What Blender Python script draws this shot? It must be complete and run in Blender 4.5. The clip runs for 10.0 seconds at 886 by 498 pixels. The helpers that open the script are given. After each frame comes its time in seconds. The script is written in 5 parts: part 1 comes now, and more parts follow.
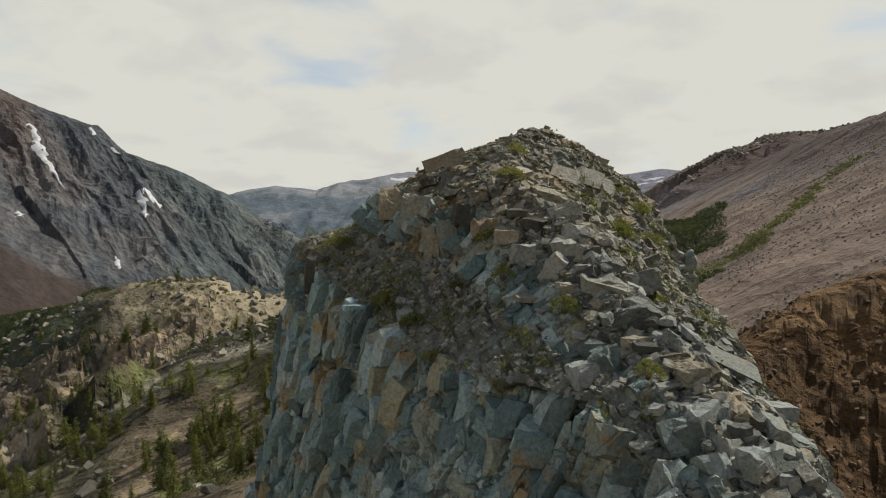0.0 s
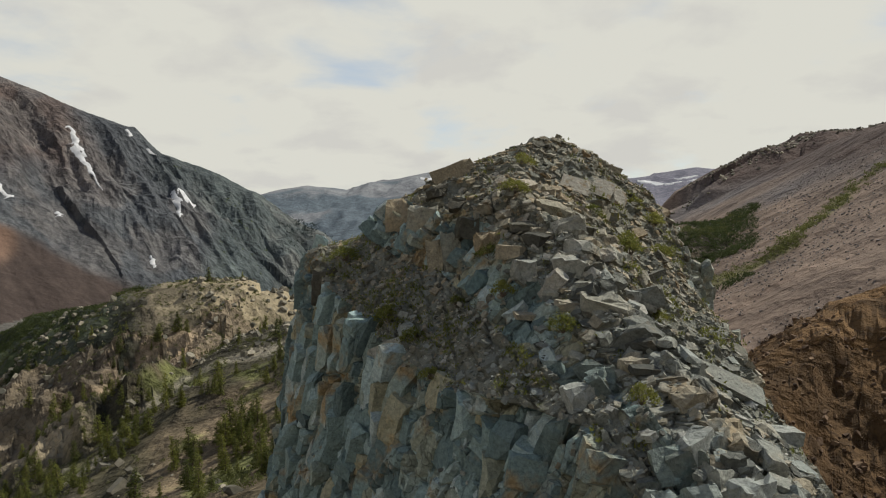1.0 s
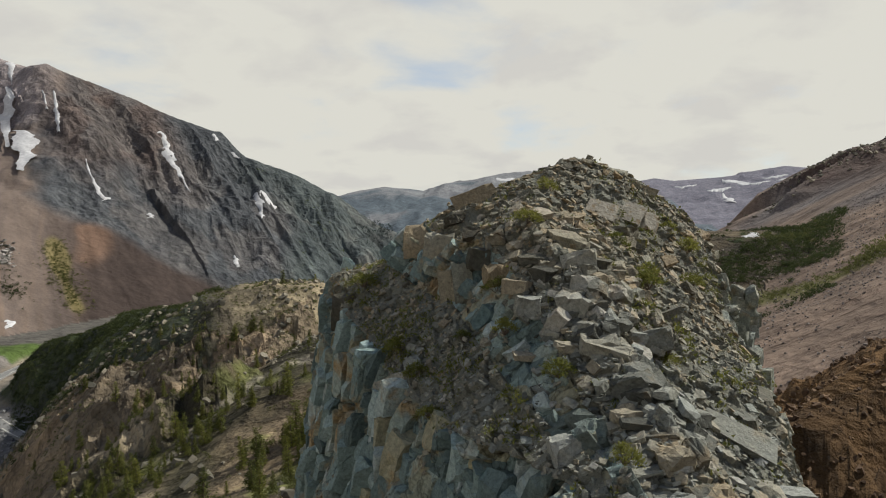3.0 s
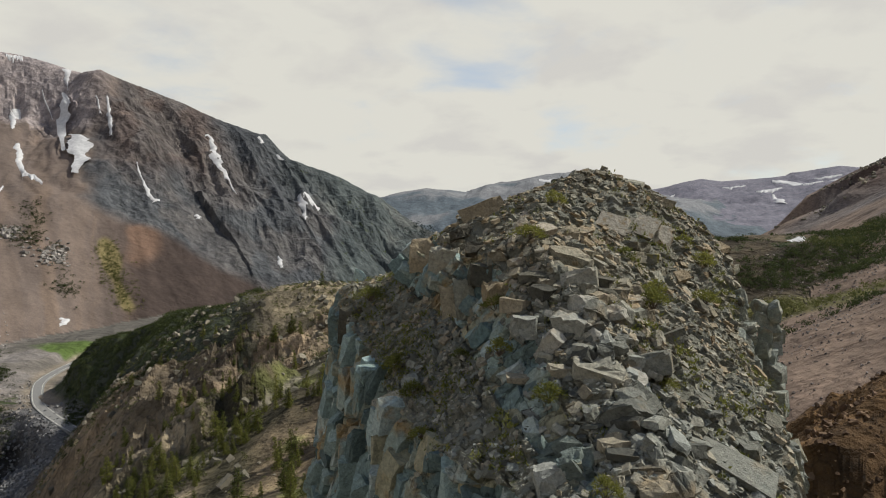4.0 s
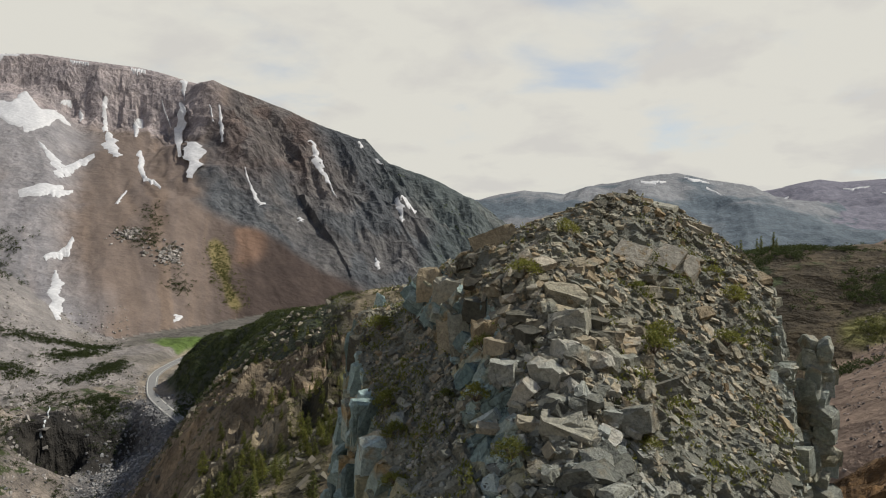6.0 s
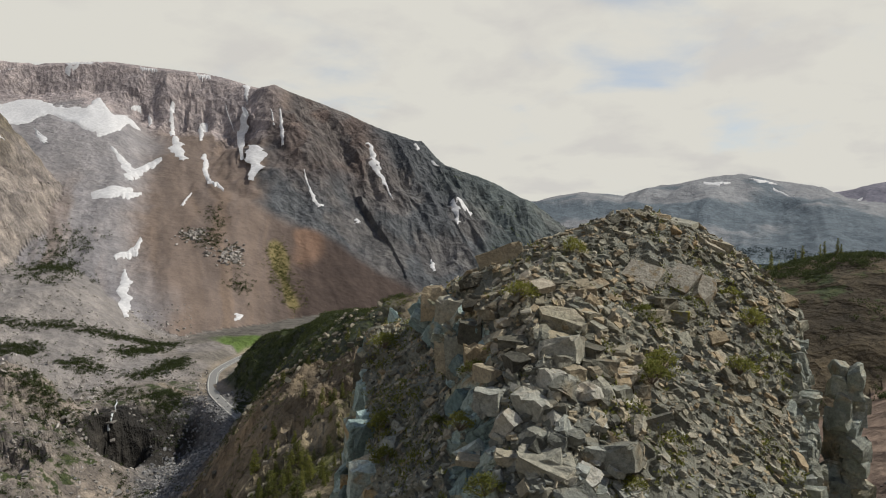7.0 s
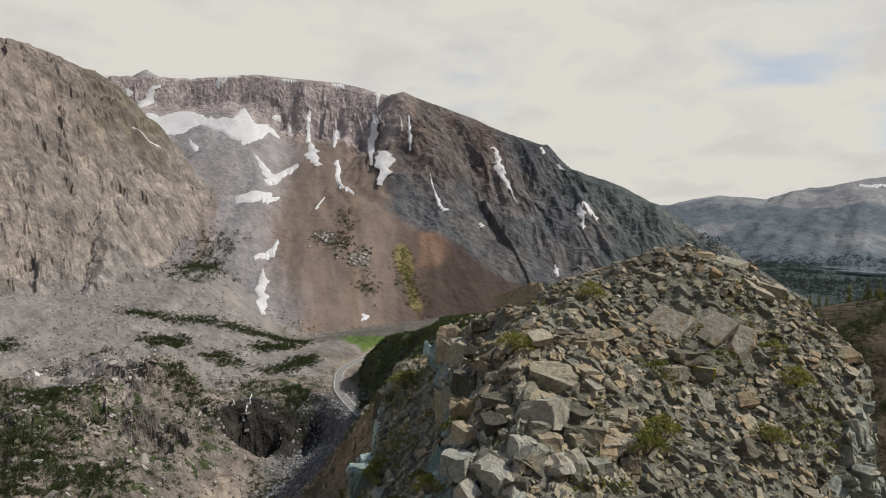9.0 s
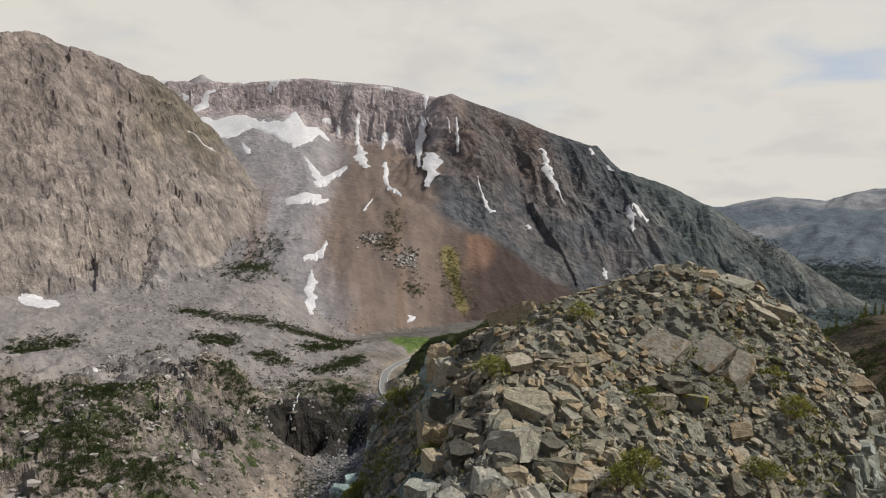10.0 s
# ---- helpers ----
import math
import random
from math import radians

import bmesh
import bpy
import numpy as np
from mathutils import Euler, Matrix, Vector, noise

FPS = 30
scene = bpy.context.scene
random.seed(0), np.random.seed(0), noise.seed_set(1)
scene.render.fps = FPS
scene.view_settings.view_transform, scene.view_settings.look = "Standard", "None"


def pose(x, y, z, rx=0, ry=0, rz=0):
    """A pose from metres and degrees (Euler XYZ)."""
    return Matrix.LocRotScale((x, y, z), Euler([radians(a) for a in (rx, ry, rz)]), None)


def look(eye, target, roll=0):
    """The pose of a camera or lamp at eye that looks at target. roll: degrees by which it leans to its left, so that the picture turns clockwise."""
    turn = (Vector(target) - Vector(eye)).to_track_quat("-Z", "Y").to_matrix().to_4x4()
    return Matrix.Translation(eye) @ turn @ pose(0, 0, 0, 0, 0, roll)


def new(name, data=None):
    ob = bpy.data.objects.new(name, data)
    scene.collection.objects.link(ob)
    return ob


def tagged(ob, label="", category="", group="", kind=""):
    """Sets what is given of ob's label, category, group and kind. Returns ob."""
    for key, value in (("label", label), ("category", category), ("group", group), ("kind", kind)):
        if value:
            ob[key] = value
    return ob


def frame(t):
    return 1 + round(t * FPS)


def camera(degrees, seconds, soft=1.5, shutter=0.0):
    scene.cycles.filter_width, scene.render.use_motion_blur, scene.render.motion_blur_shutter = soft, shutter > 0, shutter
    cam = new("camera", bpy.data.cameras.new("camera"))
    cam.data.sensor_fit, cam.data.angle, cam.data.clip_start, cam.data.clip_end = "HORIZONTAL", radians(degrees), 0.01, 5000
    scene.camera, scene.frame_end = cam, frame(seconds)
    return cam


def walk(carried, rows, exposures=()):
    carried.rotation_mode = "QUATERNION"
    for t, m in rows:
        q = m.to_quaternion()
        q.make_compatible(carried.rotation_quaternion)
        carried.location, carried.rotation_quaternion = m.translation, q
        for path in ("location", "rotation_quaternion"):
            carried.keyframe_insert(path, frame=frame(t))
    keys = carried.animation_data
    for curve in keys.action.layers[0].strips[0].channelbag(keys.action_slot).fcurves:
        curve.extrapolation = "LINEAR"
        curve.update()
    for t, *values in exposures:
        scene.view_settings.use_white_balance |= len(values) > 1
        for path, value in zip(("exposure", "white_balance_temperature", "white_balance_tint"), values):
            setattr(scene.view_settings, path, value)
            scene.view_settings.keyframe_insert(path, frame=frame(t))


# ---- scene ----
cam = camera(64.72, 10.0, 1.1)
ROWS = [
    (0.0, 0.0, 0.0, 120.0, 86.026, -0.202, 0.014),
    (0.5, 0.667, 0.18, 120.347, 86.0, -0.135, 0.961),
    (1.0, 1.381, 0.351, 120.726, 85.957, -0.102, 2.501),
    (1.5, 2.14, 0.563, 121.117, 85.946, -0.067, 4.132),
    (2.0, 2.913, 0.832, 121.475, 85.945, -0.031, 5.42),
    (2.5, 3.74, 1.138, 121.847, 85.956, 0.001, 7.023),
    (4.0, 6.566, 2.348, 122.919, 86.082, 0.045, 12.222),
    (4.5, 7.613, 2.913, 123.274, 86.109, 0.09, 14.016),
    (5.0, 8.718, 3.52, 123.622, 86.163, 0.101, 16.1),
    (5.5, 9.889, 4.226, 123.969, 86.223, 0.12, 18.318),
    (7.0, 13.447, 6.82, 125.209, 86.393, 0.08, 24.936),
    (7.5, 14.602, 7.812, 125.703, 86.478, 0.055, 28.31),
    (8.0, 15.72, 8.832, 126.162, 86.545, -0.007, 30.99),
    (8.5, 16.802, 9.911, 126.584, 86.619, -0.024, 33.316),
    (9.0, 17.834, 11.07, 126.992, 86.668, -0.039, 35.329),
    (9.5, 18.809, 12.271, 127.377, 86.71, -0.081, 37.349),
    (10.0, 19.726, 13.556, 127.751, 86.769, -0.075, 39.315),
]
# the clip warms a little on the way
walk(cam, [(r[0], pose(*r[1:])) for r in ROWS], [(0.0, -0.1, 6480, 5.0), (5.0, -0.07, 6480, 7.0), (8.0, -0.12, 6480, 8.0), (10.0, -0.1, 6500, 9.5)])

# ================= light =================
SUN_TURN, SUN_HEIGHT = 58.0, 47.0     # degrees clockwise from north, and above the horizon
world = bpy.data.worlds.new("sky")
scene.world = world
world.use_nodes = True
wn, wl = world.node_tree.nodes, world.node_tree.links
wn.clear()


def wnode(kind, **values):
    n = wn.new(kind)
    for k, v in values.items():
        if k in n.inputs:
            n.inputs[k].default_value = v
    return n


def wmath(op, a, b):
    n = wn.new("ShaderNodeMath")
    n.operation = op
    for i, v in enumerate((a, b)):
        if isinstance(v, (int, float)):
            n.inputs[i].default_value = v
        else:
            wl.new(v, n.inputs[i])
    return n.outputs[0]


sky = wn.new("ShaderNodeTexSky")
sky.sky_type, sky.sun_disc = "NISHITA", False
sky.sun_elevation, sky.sun_rotation = radians(SUN_HEIGHT), radians(SUN_TURN)
sky.altitude, sky.air_density, sky.dust_density = 2900, 1.0, 1.5
coord = wn.new("ShaderNodeTexCoord")
split = wn.new("ShaderNodeSeparateXYZ")
wl.new(coord.outputs["Generated"], split.inputs[0])
lift = wmath("ADD", wmath("MAXIMUM", split.outputs[2], 0.0), 0.3)
flat = wn.new("ShaderNodeCombineXYZ")
wl.new(wmath("DIVIDE", split.outputs[0], lift), flat.inputs[0])
wl.new(wmath("DIVIDE", split.outputs[1], lift), flat.inputs[1])
puffs = wnode("ShaderNodeTexNoise", Scale=2.2, Detail=7.0, Roughness=0.55, Distortion=0.3)
wl.new(flat.outputs[0], puffs.inputs["Vector"])
bands = wnode("ShaderNodeTexNoise", Scale=2.8, Detail=9.0, Roughness=0.52, Distortion=0.15)
wl.new(flat.outputs[0], bands.inputs["Vector"])


def gap(az, up, wide):
    """A soft opening in the clouds round one direction."""
    d = (-math.sin(radians(az)) * math.cos(radians(up)), math.cos(radians(az)) * math.cos(radians(up)), math.sin(radians(up)))
    dot = wn.new("ShaderNodeVectorMath")
    dot.operation = "DOT_PRODUCT"
    wl.new(coord.outputs["Generated"], dot.inputs[0])
    dot.inputs[1].default_value = d
    m = wn.new("ShaderNodeMapRange")
    m.interpolation_type = "SMOOTHSTEP"
    m.inputs["From Min"].default_value, m.inputs["From Max"].default_value = math.cos(radians(wide)), 1.0
    wl.new(dot.outputs["Value"], m.inputs["Value"])
    return m.outputs["Result"]


holes = wmath("ADD", gap(8.5, 14.0, 8), wmath("MULTIPLY", gap(33, 10.5, 6), 0.6))
cover = wn.new("ShaderNodeMapRange")
cover.interpolation_type = "SMOOTHSTEP"
cover.inputs["From Min"].default_value, cover.inputs["From Max"].default_value = 0.16, 0.44
high = wn.new("ShaderNodeMapRange")
high.interpolation_type = "SMOOTHSTEP"
high.inputs["From Min"].default_value, high.inputs["From Max"].default_value = 0.32, 0.75
wl.new(split.outputs[2], high.inputs["Value"])
thin = wmath("ADD", wmath("MULTIPLY", holes, 0.19), wmath("MULTIPLY", high.outputs["Result"], 0.6))
wl.new(wmath("SUBTRACT", puffs.outputs["Fac"], thin), cover.inputs["Value"])
cloud = wn.new("ShaderNodeValToRGB")
cloud.color_ramp.elements[0].position, cloud.color_ramp.elements[0].color = 0.36, (0.685, 0.655, 0.625, 1)
cloud.color_ramp.elements[1].position, cloud.color_ramp.elements[1].color = 0.5, (0.765, 0.735, 0.678, 1)
wl.new(bands.outputs["Fac"], cloud.inputs[0])
blue = wn.new("ShaderNodeVectorMath")
blue.operation = "SCALE"
blue.inputs["Scale"].default_value = 0.13
wl.new(sky.outputs[0], blue.inputs[0])
both = wn.new("ShaderNodeMix")
both.data_type = "RGBA"
wl.new(cover.outputs["Result"], both.inputs["Factor"])
veil = wn.new("ShaderNodeMix")
veil.data_type = "RGBA"
wl.new(wmath("SUBTRACT", 0.62, wmath("MULTIPLY", high.outputs["Result"], 0.5)), veil.inputs["Factor"])
veil.inputs["B"].default_value = (0.66, 0.67, 0.68, 1)
wl.new(blue.outputs[0], veil.inputs["A"])
wl.new(veil.outputs["Result"], both.inputs["A"])
wl.new(cloud.outputs[0], both.inputs["B"])
back = wn.new("ShaderNodeBackground")
back.inputs["Strength"].default_value = 1.0
wl.new(both.outputs["Result"], back.inputs[0])
wl.new(back.outputs[0], wn.new("ShaderNodeOutputWorld").inputs[0])

sun = new("sun", bpy.data.lights.new("sun", "SUN"))
sun.data.energy, sun.data.angle, sun.data.color = 5.0, radians(1.5), (1.0, 0.95, 0.86)
up, turn = radians(SUN_HEIGHT), radians(SUN_TURN)
sun.matrix_world = look((0, 0, 400), (-400 * math.sin(turn) * math.cos(up), -400 * math.cos(turn) * math.cos(up), 400 - 400 * math.sin(up)))

# ================= landforms =================
def lattice(ix, iy, seed):
    h = (ix * 374761393 + iy * 668265263 + seed * 974634541) & 0xFFFFFFFF
    h = ((h ^ (h >> 13)) * 1274126177) & 0xFFFFFFFF
    return ((h ^ (h >> 16)) & 0xFFFF) / 65535.0


def soft_noise(x, y, seed=0):
    """Smooth noise in -1..1 on plain arrays."""
    fx, fy = np.floor(x), np.floor(y)
    ix, iy = fx.astype(np.int64), fy.astype(np.int64)
    u, v = x - fx, y - fy
    u, v = u * u * (3 - 2 * u), v * v * (3 - 2 * v)
    a, b = lattice(ix, iy, seed), lattice(ix + 1, iy, seed)
    c, d = lattice(ix, iy + 1, seed), lattice(ix + 1, iy + 1, seed)
    return 2 * ((a * (1 - u) + b * u) * (1 - v) + (c * (1 - u) + d * u) * v) - 1


def fbm(x, y, octaves=4, seed=0, rough=0.5):
    out, amp, f = 0.0, 1.0, 1.0
    for k in range(octaves):
        out = out + amp * soft_noise(x * f + 17.3 * k, y * f - 9.1 * k, seed + k)
        amp, f = amp * rough, f * 2.03
    return out


def ribs(x, y, octaves=4, seed=0):
    out, amp, f = 0.0, 1.0, 1.0
    for k in range(octaves):
        out = out + amp * (1 - 2 * np.abs(soft_noise(x * f + 5.7 * k, y * f + 3.1 * k, seed + k)))
        amp, f = amp * 0.5, f * 2.07
    return out


def facets(x, y, seed, tilt=1.0):
    """Broken ground: each cell of an uneven grid is a tilted plane at its own level, in -1..1."""
    fx, fy = np.floor(x), np.floor(y)
    best, level = np.full(x.shape, 1e9), np.zeros(x.shape)
    for i in (-1, 0, 1):
        for j in (-1, 0, 1):
            ix, iy = (fx + i).astype(np.int64), (fy + j).astype(np.int64)
            cx, cy = fx + i + lattice(ix, iy, seed), fy + j + lattice(ix, iy, seed + 1)
            d = np.abs(x - cx) + np.abs(y - cy)
            near = d < best
            best = np.where(near, d, best)
            tip = tilt * ((x - cx) * (lattice(ix, iy, seed + 3) - 0.5) + (y - cy) * (lattice(ix, iy, seed + 4) - 0.5)) * 2
            level = np.where(near, 2 * lattice(ix, iy, seed + 2) - 1 + tip, level)
    return level


def bearing(az, d, up):
    """A place by its bearing to the left of north, its distance and its angle above a height of 120 m."""
    return (-d * math.sin(radians(az)), d * math.cos(radians(az)), 120 + d * math.tan(radians(up)))


# crest lines: bearing, distance, angle of height
MASSIF = [bearing(*p) for p in ((72, 2050, 9.2), (60, 2000, 9.9), (54, 1900, 10.1), (49.5, 1820, 10.6), (43.2, 1720, 10.2), (38.6, 1640, 9.2), (37.3, 1590, 9.6), (36, 1575, 9.0),
                                (31, 1500, 6.9), (27, 1470, 5.6), (24.2, 1440, 3.5), (21, 1420, 2.3), (17.9, 1400, 0.8), (13.1, 1370, -2.1), (8, 1340, -5.5))]
GRANITE = [bearing(*p) for p in ((95, 1200, 9), (82, 1220, 11), (72, 1250, 12.2), (68.6, 1280, 12.35), (64.3, 1330, 11.55), (61.3, 1360, 10.3), (59.8, 1400, 9.4), (62.4, 1300, 6.6), (61.4, 1200, 3.0), (60.8, 1080, -1.3), (61.2, 1000, -4.5))]
BUTTRESS = [bearing(*p) for p in ((64, 1330, 9.4), (63.4, 1250, 6.0), (62.6, 1170, 2.4), (62.0, 1100, -1.0), (61.6, 1040, -3.6))]
FAR_LEFT = [bearing(*p) for p in ((27, 3300, 0.3), (16.3, 3300, 0.4), (13.4, 3300, 1.15), (9.0, 3350, 0.7), (6, 3400, 1.75), (3.6, 3450, 2.25), (1.7, 3500, 2.4), (0.4, 3500, 1.9), (-1.0, 3550, 0.8), (-4, 3600, 0.4))]
FAR_RIGHT = [bearing(*p) for p in ((2, 4200, -0.4), (-2.8, 4200, 0.7), (-6, 4200, 1.2), (-8.1, 4150, 1.75), (-9.5, 4150, 1.55), (-13.0, 4150, 1.8), (-14.5, 4150, 2.0), (-17.3, 4150, 2.55), (-19.0, 4150, 2.2), (-21.3, 4150, 2.6), (-32, 4200, 2.2))]
DOME = [bearing(*p) for p in ((9, 320, -8.5), (12.5, 330, -7.7), (16.2, 330, -8.0), (17.4, 330, -7.2), (20.2, 330, -6.1), (22.7, 335, -6.3), (25.2, 345, -6.9), (25.8, 350, -7.7), (28.5, 400, -8.0), (30.5, 480, -8.15), (32.5, 570, -8.3), (36.5, 680, -9.8), (38.6, 715, -12.0), (39.8, 720, -13.4))]
SPUR = [bearing(*p) for p in ((21, 318, -8.6), (24, 320, -9.6), (27, 328, -11.4), (29, 340, -12.6), (31.5, 385, -12.3), (32.6, 395, -13.6), (34.2, 398, -16.4), (35.7, 392, -19.3), (37.6, 375, -22.8), (40.2, 350, -26.8), (42.4, 330, -29.3))]
NEAR_SPUR = [bearing(*p) for p in ((8, 205, -13), (14, 225, -13.6), (18, 238, -13.4), (22.6, 242, -13.4), (25, 228, -16.4), (27.4, 216, -19.2), (30, 200, -23.5))]
SADDLE = [(60, -60, 92), (24, -10, 96), (10, 40, 97), (-6, 90, 84), (-16, 150, 74), (-26, 215, 80), (-28, 250, 84), (12, 250, 97), (32, 250, 105), (46, 248, 111), (70, 245, 112), (90, 260, 112)]
RIGHT_SLOPE = [bearing(*p) for p in ((-14.5, 430, -4.5), (-16.9, 425, -1.9), (-18.9, 430, 0.4), (-20.1, 435, 1.2), (-21.7, 440, 2.4), (-23.6, 450, 4.0), (-25.9, 460, 4.8), (-28, 470, 5.2), (-32, 480, 5.8), (-45, 520, 6.5))]
BROWN = [bearing(*p) for p in ((-22.2, 78, -13.2), (-23.7, 84, -11.1), (-26.7, 92, -8.3), (-29.5, 97, -6.2), (-32.5, 101, -4.9), (-42, 115, -2.5), (-60, 140, 2))]

ROAD = [(-400, 740), (-455, 725), (-505, 692), (-525, 645), (-514, 598), (-503, 565), (-490, 540), (-471, 518), (-445, 491), (-411, 467), (-379, 447), (-352, 429), (-330, 411), (-300, 380)]
GRASS_STRIP = [(48, 187), (55, 187), (64, 174), (75, 169), (79, 175), (96, 187), (102, 197), (121, 202)]
TRACK = [(-505, 487), (-471, 480), (-443, 480)]
PEAK = bearing(57.6, 2340, 10.45)
GORGE = [(-425, 425), (-378, 330), (-320, 230), (-240, 120)]
FALLS = (-466, 412)


def along(line, x, y, fall=None):
    """For each place: distance to the line, the line's height there and the way along it, by the part of the line that stands out most."""
    best = np.full(x.shape, -1e9)
    dist, height, way, run = np.zeros(x.shape), np.zeros(x.shape), np.zeros(x.shape), 0.0
    for p, q in zip(line, line[1:]):
        ax, ay = q[0] - p[0], q[1] - p[1]
        n = math.hypot(ax, ay)
        t = np.clip(((x - p[0]) * ax + (y - p[1]) * ay) / (n * n), 0, 1)
        d = np.hypot(x - p[0] - t * ax, y - p[1] - t * ay)
        h = p[2] + t * (q[2] - p[2]) if len(p) > 2 else 0 * t
        score = h - (fall(d) if fall else 0.75 * d)
        near = score > best
        best, dist, height = np.where(near, score, best), np.where(near, d, dist), np.where(near, h, height)
        way = np.where(near, run + t * n, way)
        run += n
    return dist, height, way


def smooth(v, a, b):
    t = np.clip((v - a) / (b - a), 0, 1)
    return t * t * (3 - 2 * t)


def drop(d, at, fall):
    """A slope's fall with distance, going on straight past its last step."""
    steep = (fall[-1] - fall[-2]) / (at[-1] - at[-2])
    return np.interp(d, at, fall) + np.clip(d - at[-1], 0, None) * steep


def ground(x, y):
    """Height of the land and the kind of landform at plain arrays of places."""
    r = np.hypot(x, y)
    az = np.degrees(np.arctan2(-x, y))
    rough = fbm(x / 90, y / 90, 5, 3)
    fine = fbm(x / 14, y / 14, 4, 11)
    # valley floor with ledges that rise to the left
    rise = smooth(az, 40, 52)
    floor = -50 + 18 * smooth(r, 620, 900) + 30 * smooth(r, 800, 1150) * rise + 5 * rough * smooth(r, 300, 700)
    ledges = smooth(az, 49, 55) * smooth(r, 330, 420) * (1 - smooth(r, 700, 840))
    floor = floor + smooth(az, 46, 54) * (44 * smooth(r, 700, 1010) + 3 * rough * smooth(r, 700, 800))
    step = 2.2 * fbm(x / 75, y / 75, 3, 23)
    step = (np.floor(step) + smooth(step - np.floor(step), 0.62, 0.98)) * 9
    floor = floor + ledges * step
    floor = floor + ledges * (8 + 20 * smooth(az, 50, 62) * smooth(r, 480, 680) + 7 * ribs(x / 70, y / 70, 3, 21) + 3.4 * facets(x / 34 + 0.3 * rough, y / 34 + 0.3 * fine, 41) + 1.7 * facets(x / 13 + 0.3 * fine, y / 13, 47))
    z, kind = floor, np.zeros(x.shape, int)

    def add(k, height, z, kind):
        return np.maximum(z, height), np.where(height > z, k, kind)

    wx, wy = x + 30 * fbm(x / 160, y / 160, 3, 31), y + 30 * fbm(x / 160, y / 160, 3, 37)
    left = smooth(az, 34, 47)

    bowl = smooth(az, 46.5, 50)

    def slope(d):
        tall = drop(d, (0, 20, 100, 260, 480, 760, 1000), (0, 12, 150, 215, 320, 455, 560)) * (1 - bowl) + drop(d, (0, 20, 55, 100, 260, 480, 760, 1000), (0, 10, 78, 102, 180, 300, 450, 560)) * bowl
        return drop(d, (0, 30, 110, 330, 620, 900), (0, 14, 92, 250, 440, 560)) * (1 - left) + tall * left

    d, h, s = along(MASSIF, x + 0.3 * (wx - x), y + 0.3 * (wy - y), slope)
    fall = slope(d)
    slant = az + 0.02 * d * (1 - left)
    gully = 0.8 * ribs(slant * 0.36 + 0.5 * fbm(x / 200, y / 200, 2, 5), d / 500, 5, 51) + 0.7 * fbm(x / 60, y / 60, 4, 53)
    cliff = (1 - smooth(d, 240, 460)) * (1 - left) + (1 - smooth(d, 80 - 35 * bowl, 170 - 90 * bowl)) * left
    z, kind = add(1, h - fall + gully * np.clip(d / 100, 0, 1) * (3 + 12 * cliff) + left * cliff * (1 - 0.5 * bowl) * (6 * ribs(az * 0.75 + 0.3 * rough, d / 200, 3, 55) + 7 * facets(az * 0.8 + 0.3 * rough, d / 70, 56)) * smooth(d, 15, 50) + 3 * fine * cliff * np.clip(d / 60, 0, 1), z, kind)
    d, h, s = along(GRANITE, x + 0.5 * (wx - x), y + 0.5 * (wy - y), lambda d: drop(d, (0, 15, 40, 140, 260, 400), (0, 4, 32, 170, 330, 500)))
    fall = drop(d, (0, 15, 40, 140, 260, 400), (0, 4, 32, 170, 330, 500))
    z, kind = add(2, h - fall + (13 * ribs(s / 95 + d / 160, d / 170, 4, 61) - 9 + 8 * facets(s / 62 + 0.4 * rough + d / 90, d / 70, 63) + 3.4 * facets(s / 24 - d / 50 + 0.3 * fine, d / 30, 67)) * np.clip(d / 45, 0, 1) + 2.6 * fine * np.clip(0.4 + d / 40, 0, 1), z, kind)
    d, h, s = along(BUTTRESS, x + 0.5 * (wx - x), y + 0.5 * (wy - y), lambda d: drop(d, (0, 20, 60, 140), (0, 6, 50, 160)))
    z, kind = add(2, h - drop(d, (0, 20, 60, 140), (0, 6, 50, 160)) + 5 * facets(s / 70 + 0.4 * rough, d / 60, 65) + 2 * facets(s / 30 + 0.3 * fine, d / 30, 69), z, kind)
    z, kind = add(1, PEAK[2] - 0.62 * np.hypot(x - PEAK[0], y - PEAK[1]) * (1 + 0.15 * fbm(x / 40, y / 40, 3, 33)), z, kind)
    d, h, s = along(FAR_LEFT, x, y, lambda d: 0.22 * d + 30 * smooth(d, 60, 500))
    z, kind = add(3, h - 0.22 * d - 30 * smooth(d, 60, 500) + ribs(x / 300, y / 420, 4, 71) * 22 * smooth(d, 0, 300), z, kind)
    d, h, s = along(FAR_RIGHT, x, y, lambda d: 0.2 * d + 40 * smooth(d, 80, 600))
    z, kind = add(4, h - 0.2 * d - 40 * smooth(d, 80, 600) + ribs(x / 300, y / 420, 4, 77) * 22 * smooth(d, 0, 300), z, kind)
    d, h, s = along(DOME, x, y, lambda d: drop(d, (0, 12, 40, 90, 160, 260), (0, 1.5, 24, 78, 160, 280)))
    fall = drop(d, (0, 12, 40, 90, 160, 260), (0, 1.5, 24, 78, 160, 280))
    z, kind = add(5, h - fall + (3.6 * ribs(x / 46, y / 40, 5, 81) + 0.8 * facets(x / 9, y / 9, 83)) * smooth(d, 2, 26) + 1.2 * fine, z, kind)
    d, h, s = along(SPUR, x, y, lambda d: drop(d, (0, 10, 60, 120, 200), (0, 1, 26, 70, 140)))
    fall = drop(d, (0, 10, 60, 120, 200), (0, 1, 26, 70, 140))
    z, kind = add(6, h - fall + (6.0 * ribs(x / 40, y / 32, 5, 85) + 2.6 * facets(x / 11, y / 11, 87)) * smooth(d, 1, 14) + 1.0 * fine, z, kind)
